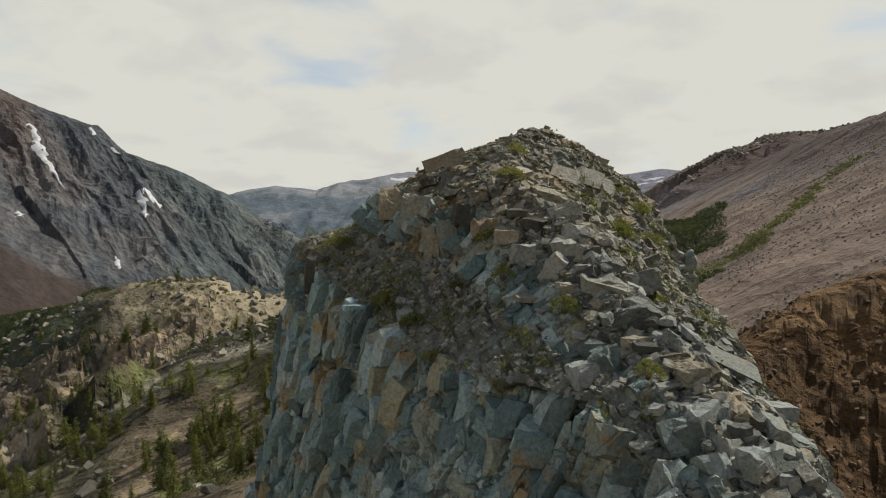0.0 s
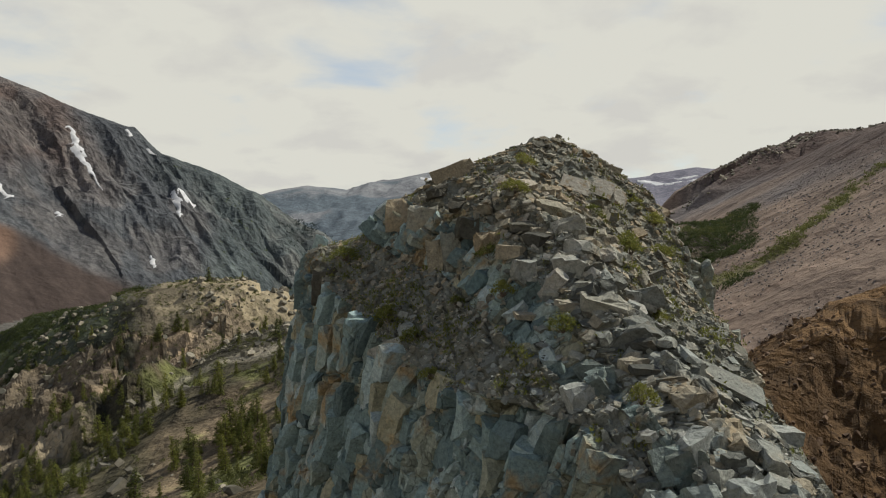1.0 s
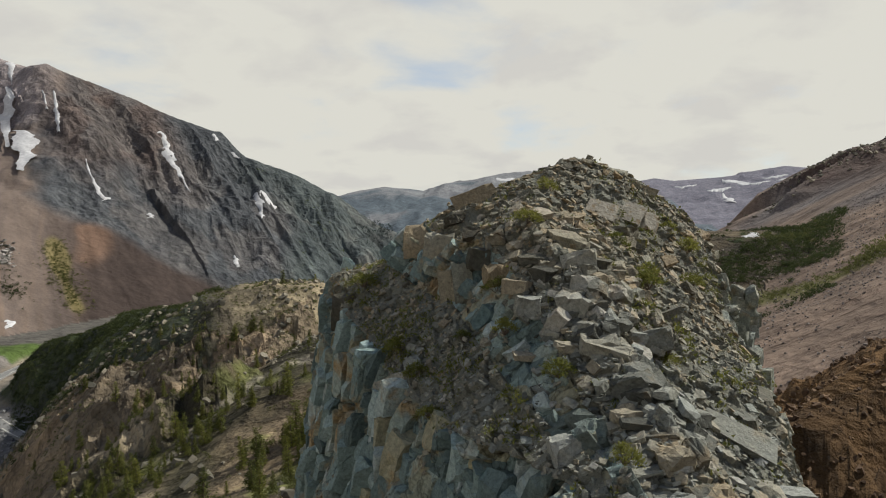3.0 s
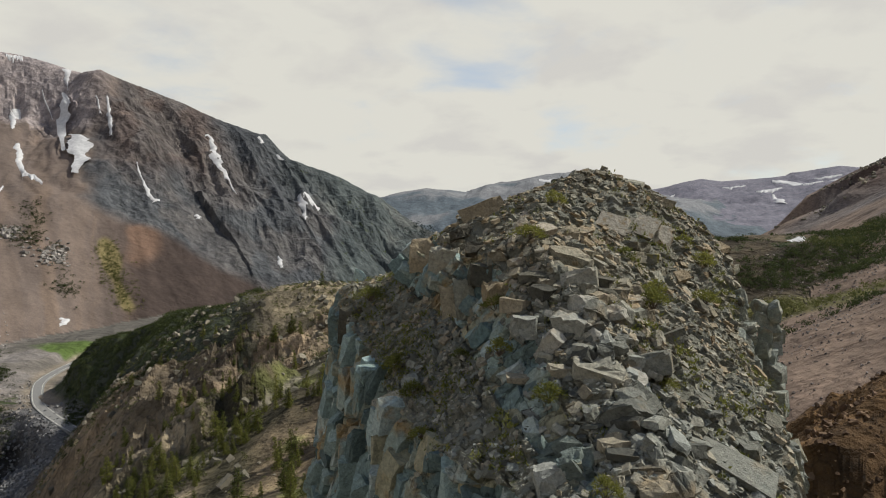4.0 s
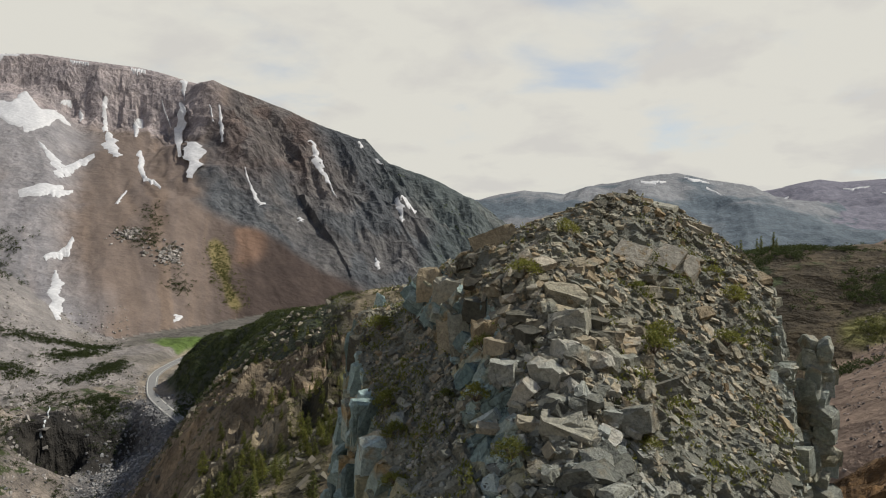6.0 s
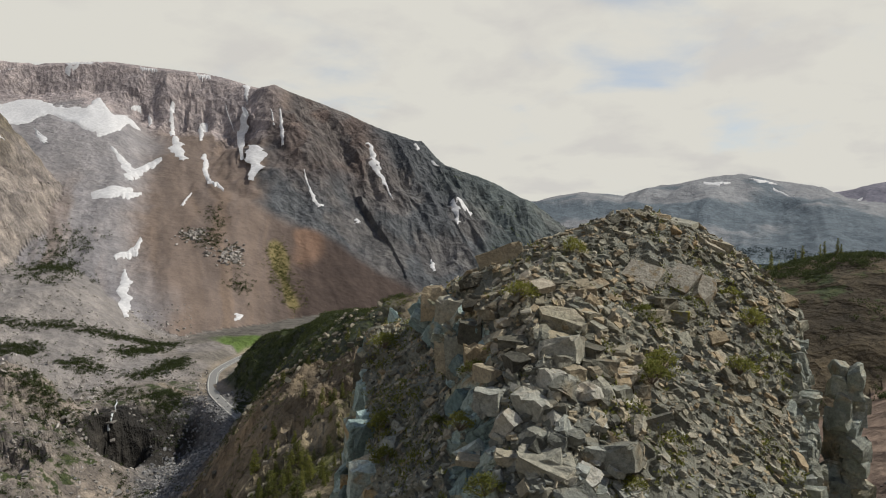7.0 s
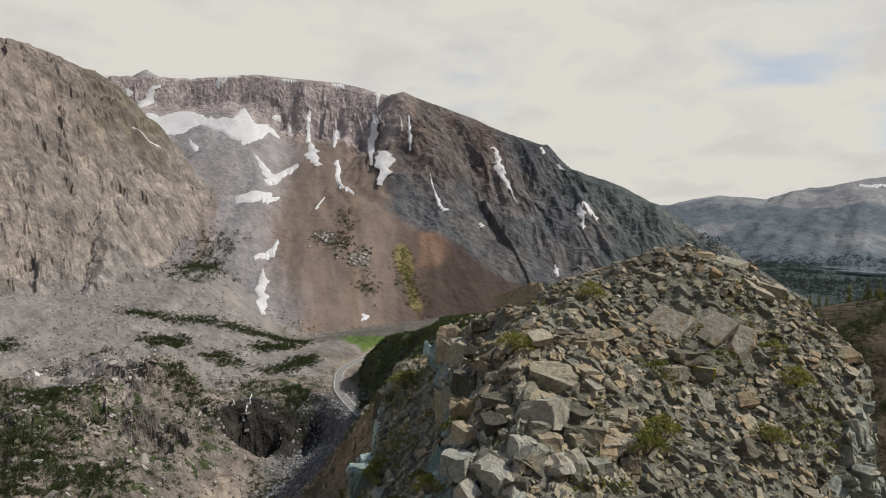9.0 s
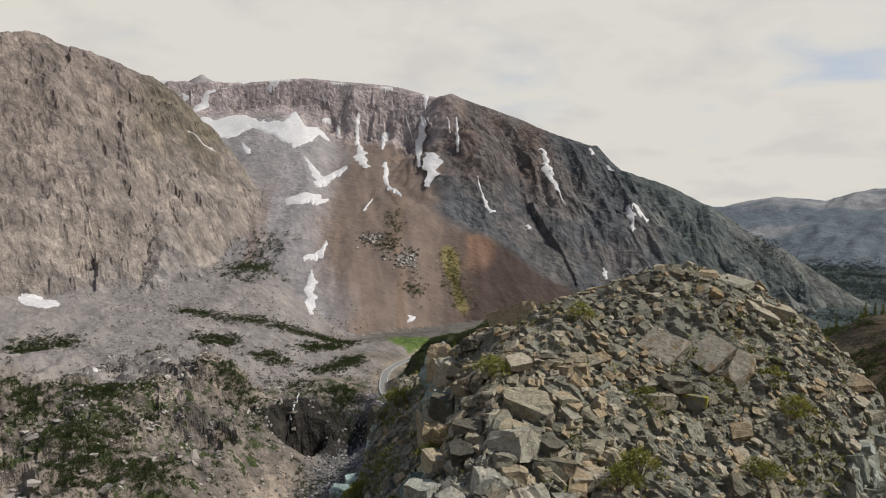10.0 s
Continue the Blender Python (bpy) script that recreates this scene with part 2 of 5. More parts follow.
    d, h, s = along(NEAR_SPUR, x, y, lambda d: drop(d, (0, 6, 30, 80, 160), (0, 1, 15, 52, 116)))
    fall = drop(d, (0, 6, 30, 80, 160), (0, 1, 15, 52, 116))
    z, kind = add(7, h - fall + 6.5 * ribs((x + 0.5 * y) / 26, (y - 0.5 * x) / 60, 5, 88) * smooth(d, 1, 14) + 0.8 * fine, z, kind)
    d, h, s = along(SADDLE, x, y, lambda d: drop(d, (0, 15, 60, 140, 260, 500), (0, 2, 16, 60, 140, 280)))
    fall = drop(d, (0, 15, 60, 140, 260, 500), (0, 2, 16, 60, 140, 280))
    z, kind = add(8, h - fall + 2.2 * rough * smooth(d, 3, 40) + 0.5 * fine, z, kind)
    d, h, s = along(RIGHT_SLOPE, x, y)
    face = 108 + 0.56 * np.minimum(x - 74.6, 80) + 0.36 * np.maximum(x - 154.6, 0) - 0.09 * (y - 187) - 0.6 * np.maximum(y - 400, 0)
    face = np.maximum(face, h - drop(d, (0, 12, 60, 120), (0, 2, 26, 90)))
    face = face - smooth(r, 120, 60) * 30 + 1.6 * fbm(x / 34, y / 34, 3, 91) + 2.2 * ribs(x / 45, y / 80, 3, 92) * smooth(face, 118, 150) + 0.25 * fine
    z, kind = add(9, np.where(x > 0, face, -99), z, kind)
    d, h, s = along(BROWN, x, y, lambda d: drop(d, (0, 3, 14, 40, 90), (0, 0.8, 9.5, 32, 72)))
    fall = drop(d, (0, 3, 14, 40, 90), (0, 0.8, 9.5, 32, 72))
    z, kind = add(10, h - fall + (1.3 * (ribs(x / 9, y / 11, 5, 95) - 1.1) + 0.3 * facets(x / 2.6, y / 2.6, 94)) * smooth(d, 0.5, 5) + 0.7 * fine, z, kind)
    d, h, s = along(GORGE, x, y)
    z = np.minimum(z, -84 + 0.72 * np.clip(d - 8, 0, 60) + 1.3 * np.maximum(d - 68, 0) + 5.0 * ribs(x / 36, y / 36, 4, 97) * smooth(d, 40, 80) + 0.8 * fine)
    # road bench and the cleft of the falls
    d, h, s = along(ROAD, x, y)
    z = np.where(d < 60, z + (np.clip(z, -47 - 0.0 * d, -45) - z) * (1 - smooth(d, 9, 30)), z)
    fx, fy = x - FALLS[0] - 18, y - FALLS[1] + 14
    cleft = np.exp(-((fx * 0.75 + fy * 0.66) / 34.0) ** 2 - ((-fx * 0.66 + fy * 0.75) / 26.0) ** 4)
    z = z - (34 + 9 * facets(x / 11, y / 11, 99)) * smooth(cleft + 0.12 * fine, 0.15, 0.75) * smooth(z, -80, -60)
    return z, kind

# ================= materials =================
class Paint:
    """A small builder of node materials."""

    def __init__(self, name, rough=0.9, scale=1.0, gloss=0.3):
        self.m = bpy.data.materials.new(name)
        self.m.use_nodes = True
        self.n, self.l = self.m.node_tree.nodes, self.m.node_tree.links
        self.bsdf = self.n["Principled BSDF"]
        self.bsdf.inputs["Roughness"].default_value = rough
        self.bsdf.inputs["Specular IOR Level"].default_value = gloss
        self.coord = self.n.new("ShaderNodeNewGeometry").outputs["Position"]

    def put(self, kind, links=(), **values):
        n = self.n.new(kind)
        for k, v in values.items():
            n.inputs[k.replace("_", " ")].default_value = v
        for k, v in links:
            self.l.new(v, n.inputs[k])
        return n

    def noise(self, scale, detail=4.0, rough=0.6, coord=None, stretch=None):
        c = coord or self.coord
        if stretch:
            m = self.put("ShaderNodeVectorMath", ((0, c),))
            m.operation = "MULTIPLY"
            m.inputs[1].default_value = stretch
            c = m.outputs[0]
        return self.put("ShaderNodeTexNoise", (("Vector", c),), Scale=scale, Detail=detail, Roughness=rough).outputs["Fac"]

    def cells(self, scale, coord=None, feature="F1", what="Distance"):
        n = self.put("ShaderNodeTexVoronoi", (("Vector", coord or self.coord),), Scale=scale)
        n.feature = feature
        return n.outputs[what]

    def ramp(self, fac, *stops):
        r = self.put("ShaderNodeValToRGB", ((0, fac),))
        e = r.color_ramp.elements
        while len(e) < len(stops):
            e.new(0.5)
        for k, (p, c) in zip(e, stops):
            k.position, k.color = p, (*c, 1)
        return r.outputs[0]

    def steps(self, fac, a, b, lo=0.0, hi=1.0):
        m = self.put("ShaderNodeMapRange", (("Value", fac),), From_Min=a, From_Max=b, To_Min=lo, To_Max=hi)
        m.interpolation_type = "SMOOTHSTEP"
        return m.outputs["Result"]

    def mix(self, fac, a, b, how="MIX"):
        m = self.n.new("ShaderNodeMix")
        m.data_type, m.blend_type = "RGBA", how
        for k, v in (("Factor", fac), ("A", a), ("B", b)):
            if isinstance(v, (int, float)):
                m.inputs[k].default_value = v
            elif isinstance(v, tuple):
                m.inputs[k].default_value = (*v, 1)
            else:
                self.l.new(v, m.inputs[k])
        return m.outputs["Result"]

    def sum(self, a, b, op="ADD"):
        m = self.n.new("ShaderNodeMath")
        m.operation = op
        for i, v in enumerate((a, b)):
            if isinstance(v, (int, float)):
                m.inputs[i].default_value = v
            else:
                self.l.new(v, m.inputs[i])
        return m.outputs[0]

    def done(self, colour, height=None, depth=0.1, strength=0.6):
        if isinstance(colour, tuple):
            self.bsdf.inputs["Base Color"].default_value = (*colour, 1)
        else:
            self.l.new(colour, self.bsdf.inputs["Base Color"])
        if height is not None:
            b = self.put("ShaderNodeBump", (("Height", height),), Strength=strength, Distance=depth)
            self.l.new(b.outputs[0], self.bsdf.inputs["Normal"])
        return self.m


def rock_paint(name, per_piece, sunlit):
    """Jointed grey-blue rock with tan and rusty faces; per_piece tells how single blocks differ. The ramp holds the
    sun's warmth for stones on top and cool shade for the walls.
    """
    p = Paint(name, 0.85)
    if per_piece == "object":
        luck = p.n.new("ShaderNodeObjectInfo").outputs["Random"]
    elif per_piece == "island":
        luck = p.n.new("ShaderNodeNewGeometry").outputs["Random Per Island"]
    else:
        luck = p.cells(0.55, None, "F1", "Color")
    # wall ramp, cooled towards teal for the shade it stands in
    base = p.ramp(luck, (0.0, (0.084, 0.113, 0.111)), (0.25, (0.143, 0.195, 0.191)), (0.5, (0.220, 0.286, 0.274)), (0.64, (0.297, 0.271, 0.178)), (0.8, (0.273, 0.355, 0.350)), (1.0, (0.396, 0.435, 0.418)))
    if sunlit:
        base = p.ramp(luck, (0.0, (0.058, 0.058, 0.049)), (0.22, (0.147, 0.150, 0.130)), (0.42, (0.244, 0.245, 0.211)), (0.54, (0.236, 0.200, 0.140)), (0.64, (0.287, 0.257, 0.195)), (0.78, (0.212, 0.230, 0.211)), (1.0, (0.335, 0.325, 0.29)))
    stain = p.steps(p.noise(0.33, 4, 0.65), 0.54, 0.68)
    col = p.mix(p.sum(stain, 0.3 if sunlit else 0.8, "MULTIPLY"), base, (0.31, 0.195, 0.075))
    teal = p.steps(p.noise(0.21, 3, 0.6, None, (1.0, 1.0, 0.6)), 0.55, 0.7)
    col = p.mix(p.sum(teal, 0.15 if sunlit else 0.34, "MULTIPLY"), col, (0.10, 0.18, 0.19))
    if not sunlit:
        at = p.n.new("ShaderNodeSeparateXYZ")
        p.l.new(p.coord, at.inputs[0])
        # brown earth stain low on the right, darkened for the shadow there
        shaded_earth = p.sum(p.steps(at.outputs[0], 3.0, 7.0), p.steps(at.outputs[1], 34.0, 30.0), "MULTIPLY")
        shaded_earth = p.sum(shaded_earth, p.steps(p.noise(0.5, 5, 0.65), 0.36, 0.5), "MULTIPLY")
        col = p.mix(p.sum(shaded_earth, 0.5, "MULTIPLY"), col, (0.15, 0.14, 0.105))
        # sunlight on the east side, put in as a paler tan ramp
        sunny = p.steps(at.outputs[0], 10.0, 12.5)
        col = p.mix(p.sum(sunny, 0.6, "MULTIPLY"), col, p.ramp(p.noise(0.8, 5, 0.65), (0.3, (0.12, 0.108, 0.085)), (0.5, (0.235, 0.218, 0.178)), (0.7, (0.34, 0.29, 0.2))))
    else:
        at = p.n.new("ShaderNodeSeparateXYZ")
        p.l.new(p.coord, at.inputs[0])
        # stones towards the crown tinted warmer, as the sun shows them
        col = p.mix(p.steps(p.sum(at.outputs[1], p.sum(p.noise(0.3, 3, 0.6), 8.0, "MULTIPLY")), 32.0, 42.0), col, (1.08, 0.97, 0.84), "MULTIPLY")
    grain = p.noise(5.5, 6, 0.7)
    col = p.mix(0.7, col, p.ramp(grain, (0.3, (0.25, 0.25, 0.25)), (0.7, (0.8, 0.79, 0.77))), "OVERLAY")
    lichen = p.steps(p.noise(2.3, 5, 0.7), 0.62, 0.7)
    col = p.mix(p.sum(lichen, 0.35, "MULTIPLY"), col, (0.075, 0.08, 0.06))
    if per_piece == "core":
        warp = p.put("ShaderNodeVectorMath", ((0, p.coord), (1, p.put("ShaderNodeTexNoise", (("Vector", p.coord),), Scale=0.9, Detail=3.0).outputs["Color"])))
        p.coord = warp.outputs[0]
    joints = p.put("ShaderNodeVectorMath", ((0, p.coord),))
    joints.operation = "MULTIPLY"
    joints.inputs[1].default_value = (1.0, 1.0, 0.55)
    gaps = p.cells(1.05, joints.outputs[0], "DISTANCE_TO_EDGE")
    col = p.mix(0.6 if per_piece == "core" else 0.0, col, p.ramp(gaps, (0.0, (0.05, 0.05, 0.045)), (0.045, (0.5, 0.5, 0.5))), "OVERLAY")
    fine = p.put("ShaderNodeVectorMath", ((0, p.coord), (1, p.put("ShaderNodeTexNoise", (("Vector", p.coord),), Scale=1.6, Detail=4.0).outputs["Color"])))
    split = p.cells(1.9, fine.outputs[0], "DISTANCE_TO_EDGE")
    col = p.mix(0.45, col, p.ramp(split, (0.0, (0.1, 0.1, 0.09)), (0.02, (0.5, 0.5, 0.5))), "OVERLAY")
    relief = p.sum(p.noise(2.2, 6, 0.65), p.sum(p.noise(11, 4, 0.6), 0.35, "MULTIPLY"))
    return p.done(col, relief, 0.22, 0.8)


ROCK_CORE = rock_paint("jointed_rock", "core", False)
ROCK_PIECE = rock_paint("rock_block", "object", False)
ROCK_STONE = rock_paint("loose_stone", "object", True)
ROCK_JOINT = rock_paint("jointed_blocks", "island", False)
ROCK_RUBBLE = rock_paint("rock_rubble", "island", True)
bed = Paint("bedrock_slab", 0.9)
BEDROCK = bed.done(bed.mix(bed.steps(bed.noise(1.3, 5, 0.65), 0.52, 0.64), bed.ramp(bed.noise(4.5, 7, 0.7), (0.3, (0.11, 0.1, 0.078)), (0.5, (0.215, 0.195, 0.158)), (0.7, (0.31, 0.285, 0.235))), (0.16, 0.115, 0.065)), bed.noise(3.5, 6, 0.65), 0.15, 0.8)
crust = Paint("lichen_rock", 0.9)
LICHEN = crust.done(crust.mix(crust.steps(crust.noise(1.1, 5, 0.65), 0.4, 0.52), crust.ramp(crust.noise(5.0, 5, 0.7), (0.3, (0.1, 0.1, 0.085)), (0.7, (0.22, 0.21, 0.175))), (0.24, 0.21, 0.03)), crust.noise(6, 5, 0.65), 0.1, 0.8)
dust = Paint("gravelly_soil", 0.95)
grit = dust.ramp(dust.noise(3.900, 9.520, 1.065), (0.3, (0.068, 0.069, 0.058)), (0.5, (0.179, 0.178, 0.146)), (0.7, (0.312, 0.306, 0.248)))
grit = dust.mix(dust.sum(dust.steps(dust.noise(0.35, 5, 0.65), 0.42, 0.6), 0.5, "MULTIPLY"), grit, dust.ramp(dust.noise(4.0, 5, 0.7), (0.35, (0.055, 0.05, 0.034)), (0.65, (0.25, 0.228, 0.168))))
grit = dust.mix(dust.steps(dust.noise(0.7, 6, 0.7), 0.58, 0.67), grit, dust.ramp(dust.noise(5.0, 4, 0.7), (0.3, (0.04, 0.048, 0.016)), (0.7, (0.12, 0.125, 0.045))))
ROCK_SOIL = dust.done(grit, dust.noise(7, 6, 0.7), 0.15, 0.9)


def ground_paint():
    p = Paint("mountain_ground", 0.95, gloss=0.15)
    tint = p.n.new("ShaderNodeAttribute")
    tint.attribute_name = "soil"
    plants = p.n.new("ShaderNodeAttribute")
    plants.attribute_name = "plants"
    col = tint.outputs["Color"]
    crag = p.n.new("ShaderNodeAttribute")
    crag.attribute_name = "crag"
    crag = crag.outputs["Fac"]
    near = p.noise(0.05, 10, 0.64)
    bend = p.put("ShaderNodeVectorMath", ((0, p.put("ShaderNodeTexNoise", (("Vector", p.coord),), Scale=0.03, Detail=5.0, Roughness=0.65).outputs["Color"]),))
    bend.operation = "SCALE"
    bend.inputs["Scale"].default_value = 26.0
    bent = p.put("ShaderNodeVectorMath", ((0, p.coord), (1, bend.outputs[0])))
    tall = p.put("ShaderNodeVectorMath", ((0, bent.outputs[0]),))
    tall.operation = "MULTIPLY"
    tall.inputs[1].default_value = (1.0, 1.35, 0.5)
    tall = tall.outputs[0]
    col = p.mix(p.sum(p.sum(crag, 0.5, "MULTIPLY"), 0.2), col, p.ramp(near, (0.32, (0.22, 0.22, 0.22)), (0.68, (0.78, 0.77, 0.75))), "OVERLAY")
    for size, mark, shade in ((0.03, 0.018, 0.6), (0.1, 0.03, 0.5), (0.3, 0.06, 0.4)):
        face = p.n.new("ShaderNodeSeparateColor")
        p.l.new(p.cells(size, tall, "F1", "Color"), face.inputs[0])
        col = p.mix(p.sum(crag, shade, "MULTIPLY"), col, p.ramp(face.outputs[0], (0.0, (0.34, 0.34, 0.35)), (1.0, (0.68, 0.67, 0.65))), "OVERLAY")
        gap = p.ramp(p.cells(size, tall, "DISTANCE_TO_EDGE"), (0.0, (0.1, 0.1, 0.11)), (mark, (0.5, 0.5, 0.5)))
        col = p.mix(p.sum(crag, 0.42, "MULTIPLY"), col, gap, "OVERLAY")
    broad = p.noise(0.016, 6, 0.65)
    col = p.mix(p.sum(p.sum(crag, 0.35, "MULTIPLY"), 0.15), col, p.ramp(broad, (0.34, (0.3, 0.31, 0.33)), (0.66, (0.7, 0.68, 0.65))), "OVERLAY")
    stones = p.cells(0.55)
    col = p.mix(0.3, col, p.ramp(stones, (0.0, (0.72, 0.72, 0.72)), (0.8, (0.3, 0.3, 0.3))), "OVERLAY")
    patch = p.sum(p.noise(0.085, 6, 0.7), p.sum(p.noise(0.02, 3, 0.5), 0.45, "MULTIPLY"))
    green = p.steps(p.sum(patch, plants.outputs["Fac"]), 1.13, 1.2)
    leaf = p.ramp(p.noise(0.35, 4, 0.7), (0.3, (0.022, 0.032, 0.016)), (0.7, (0.075, 0.085, 0.035)))
    col = p.mix(green, col, leaf)
    relief = p.sum(p.sum(near, p.sum(p.noise(0.6, 5, 0.6), 0.25, "MULTIPLY")), p.sum(p.cells(0.09, tall), 0.9, "MULTIPLY"))
    relief = p.sum(relief, p.sum(p.sum(crag, 0.82, "MULTIPLY"), 0.18), "MULTIPLY")
    return p.done(col, relief, 5.0, 0.9)


GROUND = ground_paint()


# ================= mesh helpers =================
def mesh_of(name, verts, faces, material, flat=True):
    me = bpy.data.meshes.new(name)
    me.vertices.add(len(verts))
    me.vertices.foreach_set("co", np.asarray(verts, np.float32).ravel())
    faces = np.asarray(faces, np.int32)
    n = faces.shape[1]
    me.loops.add(faces.size)
    me.loops.foreach_set("vertex_index", faces.ravel())
    me.polygons.add(len(faces))
    me.polygons.foreach_set("loop_start", np.arange(len(faces), dtype=np.int32) * n)
    me.polygons.foreach_set("use_smooth", np.full(len(faces), not flat))
    me.update(calc_edges=True)
    me.validate()
    me.materials.append(material)
    return me


def sheet_faces(rows, cols, closed=False):
    a = np.arange(rows * cols).reshape(rows, cols)
    b = np.roll(a, -1, 1) if closed else a[:, 1:]
    c = a if closed else a[:, :-1]
    return np.stack([c[:-1], b[:-1], b[1:], c[1:]], -1).reshape(-1, 4)


# ================= the land: one sheet to the horizon =================
def crag_side(az, z):
    """Where the dark crags of the massif stand, above the cones of scree."""
    return smooth(az, 38.7, 36.6) * smooth(z - np.interp(az, (22, 26.6, 33, 38.6), (-60, 0, 62, 108)), -12, 12)


def soils(x, y, z, kind):
    """Base colour of the soil or rock, and how much grows on it."""
    r, az = np.hypot(x, y), np.degrees(np.arctan2(-x, y))
    w = fbm(x / 60, y / 60, 4, 7)
    w2 = fbm(x / 220, y / 220, 4, 9)
    col = np.zeros((*x.shape, 3))
    grow = np.zeros(x.shape)

    def lay(mask, c, g):
        m = np.clip(mask, 0, 1)
        col[...] = col * (1 - m[..., None]) + np.array(c) * m[..., None]
        grow[...] = grow * (1 - m) + g * m

    one = np.ones(x.shape)
    lay(one, (0.185, 0.163, 0.146), 0.4)                                   # valley ledges
    lay(smooth(az + 4 * w, 45, 41) * (r > 480), (0.115, 0.106, 0.094), 0.18)
    lay(smooth(az + 3 * w, 33, 28) * (r > 700), (0.045, 0.06, 0.06), 0.3)      # wooded floor beyond, blued for haze
    lay(smooth(np.hypot((x + 520) / 62, (y - 655) / 34) + 0.25 * w, 1.1, 0.9), (0.085, 0.125, 0.035), -0.4)      # meadow
    lay(smooth(r + 90 * w2, 640, 720) * smooth(az + 4 * w, 42, 46) * (kind == 0), (0.215, 0.198, 0.19), 0.0)   # grey talus
    d, h, s = along(MASSIF, x, y)
    k = kind == 1
    lay(k * one, (0.235, 0.222, 0.228), -0.2)
    lay(k * smooth(az + 2.2 * w2 + 0.6 * w, 48.6, 44.6), (0.172, 0.132, 0.11), -0.2)       # red scree
    lay(k * 0.7 * smooth(ribs(az * 0.7 + 0.6 * w2 + 0.2 * w, d / 500, 4, 57), 0.1, 0.9) * smooth(az + 2 * w2, 47, 43), (0.155, 0.122, 0.106), -0.2)
    lay(k * smooth(az + 1.2 * w2, 38.5, 34.0), (0.062, 0.046, 0.04), -0.2)                 # darker scree below the crags, cloud shade in its colour
    lay(k * 0.5 * smooth(fbm(az * 0.8 + 0.35 * w + 0.5 * w2, d / 420, 4, 58), -0.1, 0.7) * smooth(az, 33, 37) * smooth(z, 210, 120), (0.195, 0.14, 0.104), -0.1)      # tan streaks
    lay(k * 0.8 * smooth(np.hypot((az - 34.8 + 0.5 * w) / 1.2, (z - 66) / 34) + 0.3 * w, 1.2, 0.3), (0.195, 0.122, 0.086), -0.2)   # patch of sunlight on the scree, painted orange
    lay(k * 0.8 * smooth(along([(-602, 820), (-635, 845), (-667, 870), (-700, 905)], x, y)[0] + 6 * w, 15, 7), (0.2, 0.165, 0.07), 0.1)      # dry grass
    rocky = crag_side(az + 1.6 * w2 + 1.1 * w, z + 26 * w2 + 16 * w)
    lay(k * rocky, (0.077, 0.082, 0.09), 0.14)
    lay(k * rocky * smooth(az + 3 * w2, 27, 32) * smooth(z + 90 * w2 + 30 * w, 110, 270), (0.117, 0.092, 0.084), 0.04)
    lay(k * 0.6 * rocky * smooth(w + w2, 0.2, 0.6), (0.13, 0.122, 0.12), 0.0)
    lay(k * smooth(az + 4 * w2, 25, 20), (0.08, 0.094, 0.096), 0.28)
    lay(k * smooth(az + 4 * w2, 25, 20) * smooth(w2 + 0.6 * w, 0.1, 0.6), (0.125, 0.13, 0.125), 0.1)
    lay(k * smooth(az, 36, 40) * smooth(d + 25 * w, 150, 100), (0.3, 0.262, 0.262), -0.3)   # cliffs below the plateau
    down = np.where(k & (d > 100), 1 + 0.16 * fbm((az + 0.006 * d) * 1.6, d / 120, 4, 59), 1.0)
    col *= down[..., None]
    k = kind == 2
    d, h, s = along(GRANITE, x, y)
    lay(k * one, (0.205, 0.185, 0.165), 0.06)
    lay(k * one, (0.232, 0.206, 0.19), 0.04)
    lay(k * smooth(d + 60 * w2 + 15 * w, 230, 110), (0.2, 0.172, 0.158), 0.24)
    lay(k * smooth(az, 63, 60) * smooth(d + 40 * w2, 190, 120) * smooth(z, 150, 190), (0.15, 0.132, 0.108), 0.26)
    lay(k * smooth(d + 30 * w2, 250, 310), (0.225, 0.21, 0.205), -0.3)
    # far ranges: the haze of distance is put into the rock colours
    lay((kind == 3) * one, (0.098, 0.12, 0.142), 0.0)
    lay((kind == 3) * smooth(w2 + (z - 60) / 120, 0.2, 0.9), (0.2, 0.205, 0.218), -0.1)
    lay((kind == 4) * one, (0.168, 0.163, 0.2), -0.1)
    lay((kind == 5) * one, (0.056, 0.051, 0.036), 0.26)
    lay((kind == 5) * smooth(az + 2 * w, 25, 30), (0.055, 0.062, 0.045), 0.42)
    lay((kind == 5) * smooth(w + w2, 0.0, 0.6) * smooth(az, 28, 25), (0.12, 0.1, 0.072), 0.16)
    # tan top of the dome, lightened to look sunlit
    lay((kind == 5) * smooth(along(DOME, x, y)[0] + 12 * w, 55, 18) * smooth(az, 26, 23.5), (0.32, 0.265, 0.175), 0.06)
    k = (kind == 6) | (kind == 7) | (kind == 8)
    lay(k * one, (0.058, 0.052, 0.033), 0.26)
    lay(k * smooth(w, 0.1, 0.6), (0.17, 0.132, 0.088), 0.12)
    lay(k * smooth(fbm(x / 22, y / 22, 4, 19), 0.25, 0.6), (0.15, 0.155, 0.06), 0.08)
    lay((kind == 6) * one, (0.16, 0.13, 0.094), 0.22)
    lay((kind == 6) * smooth(w, 0.0, 0.6), (0.26, 0.2, 0.138), 0.14)
    lay(k * 0.8 * smooth(along(NEAR_SPUR, x, y)[0] + 3 * w, 6, 1.5), (0.3, 0.27, 0.21), -0.1)      # pale spine of the spur
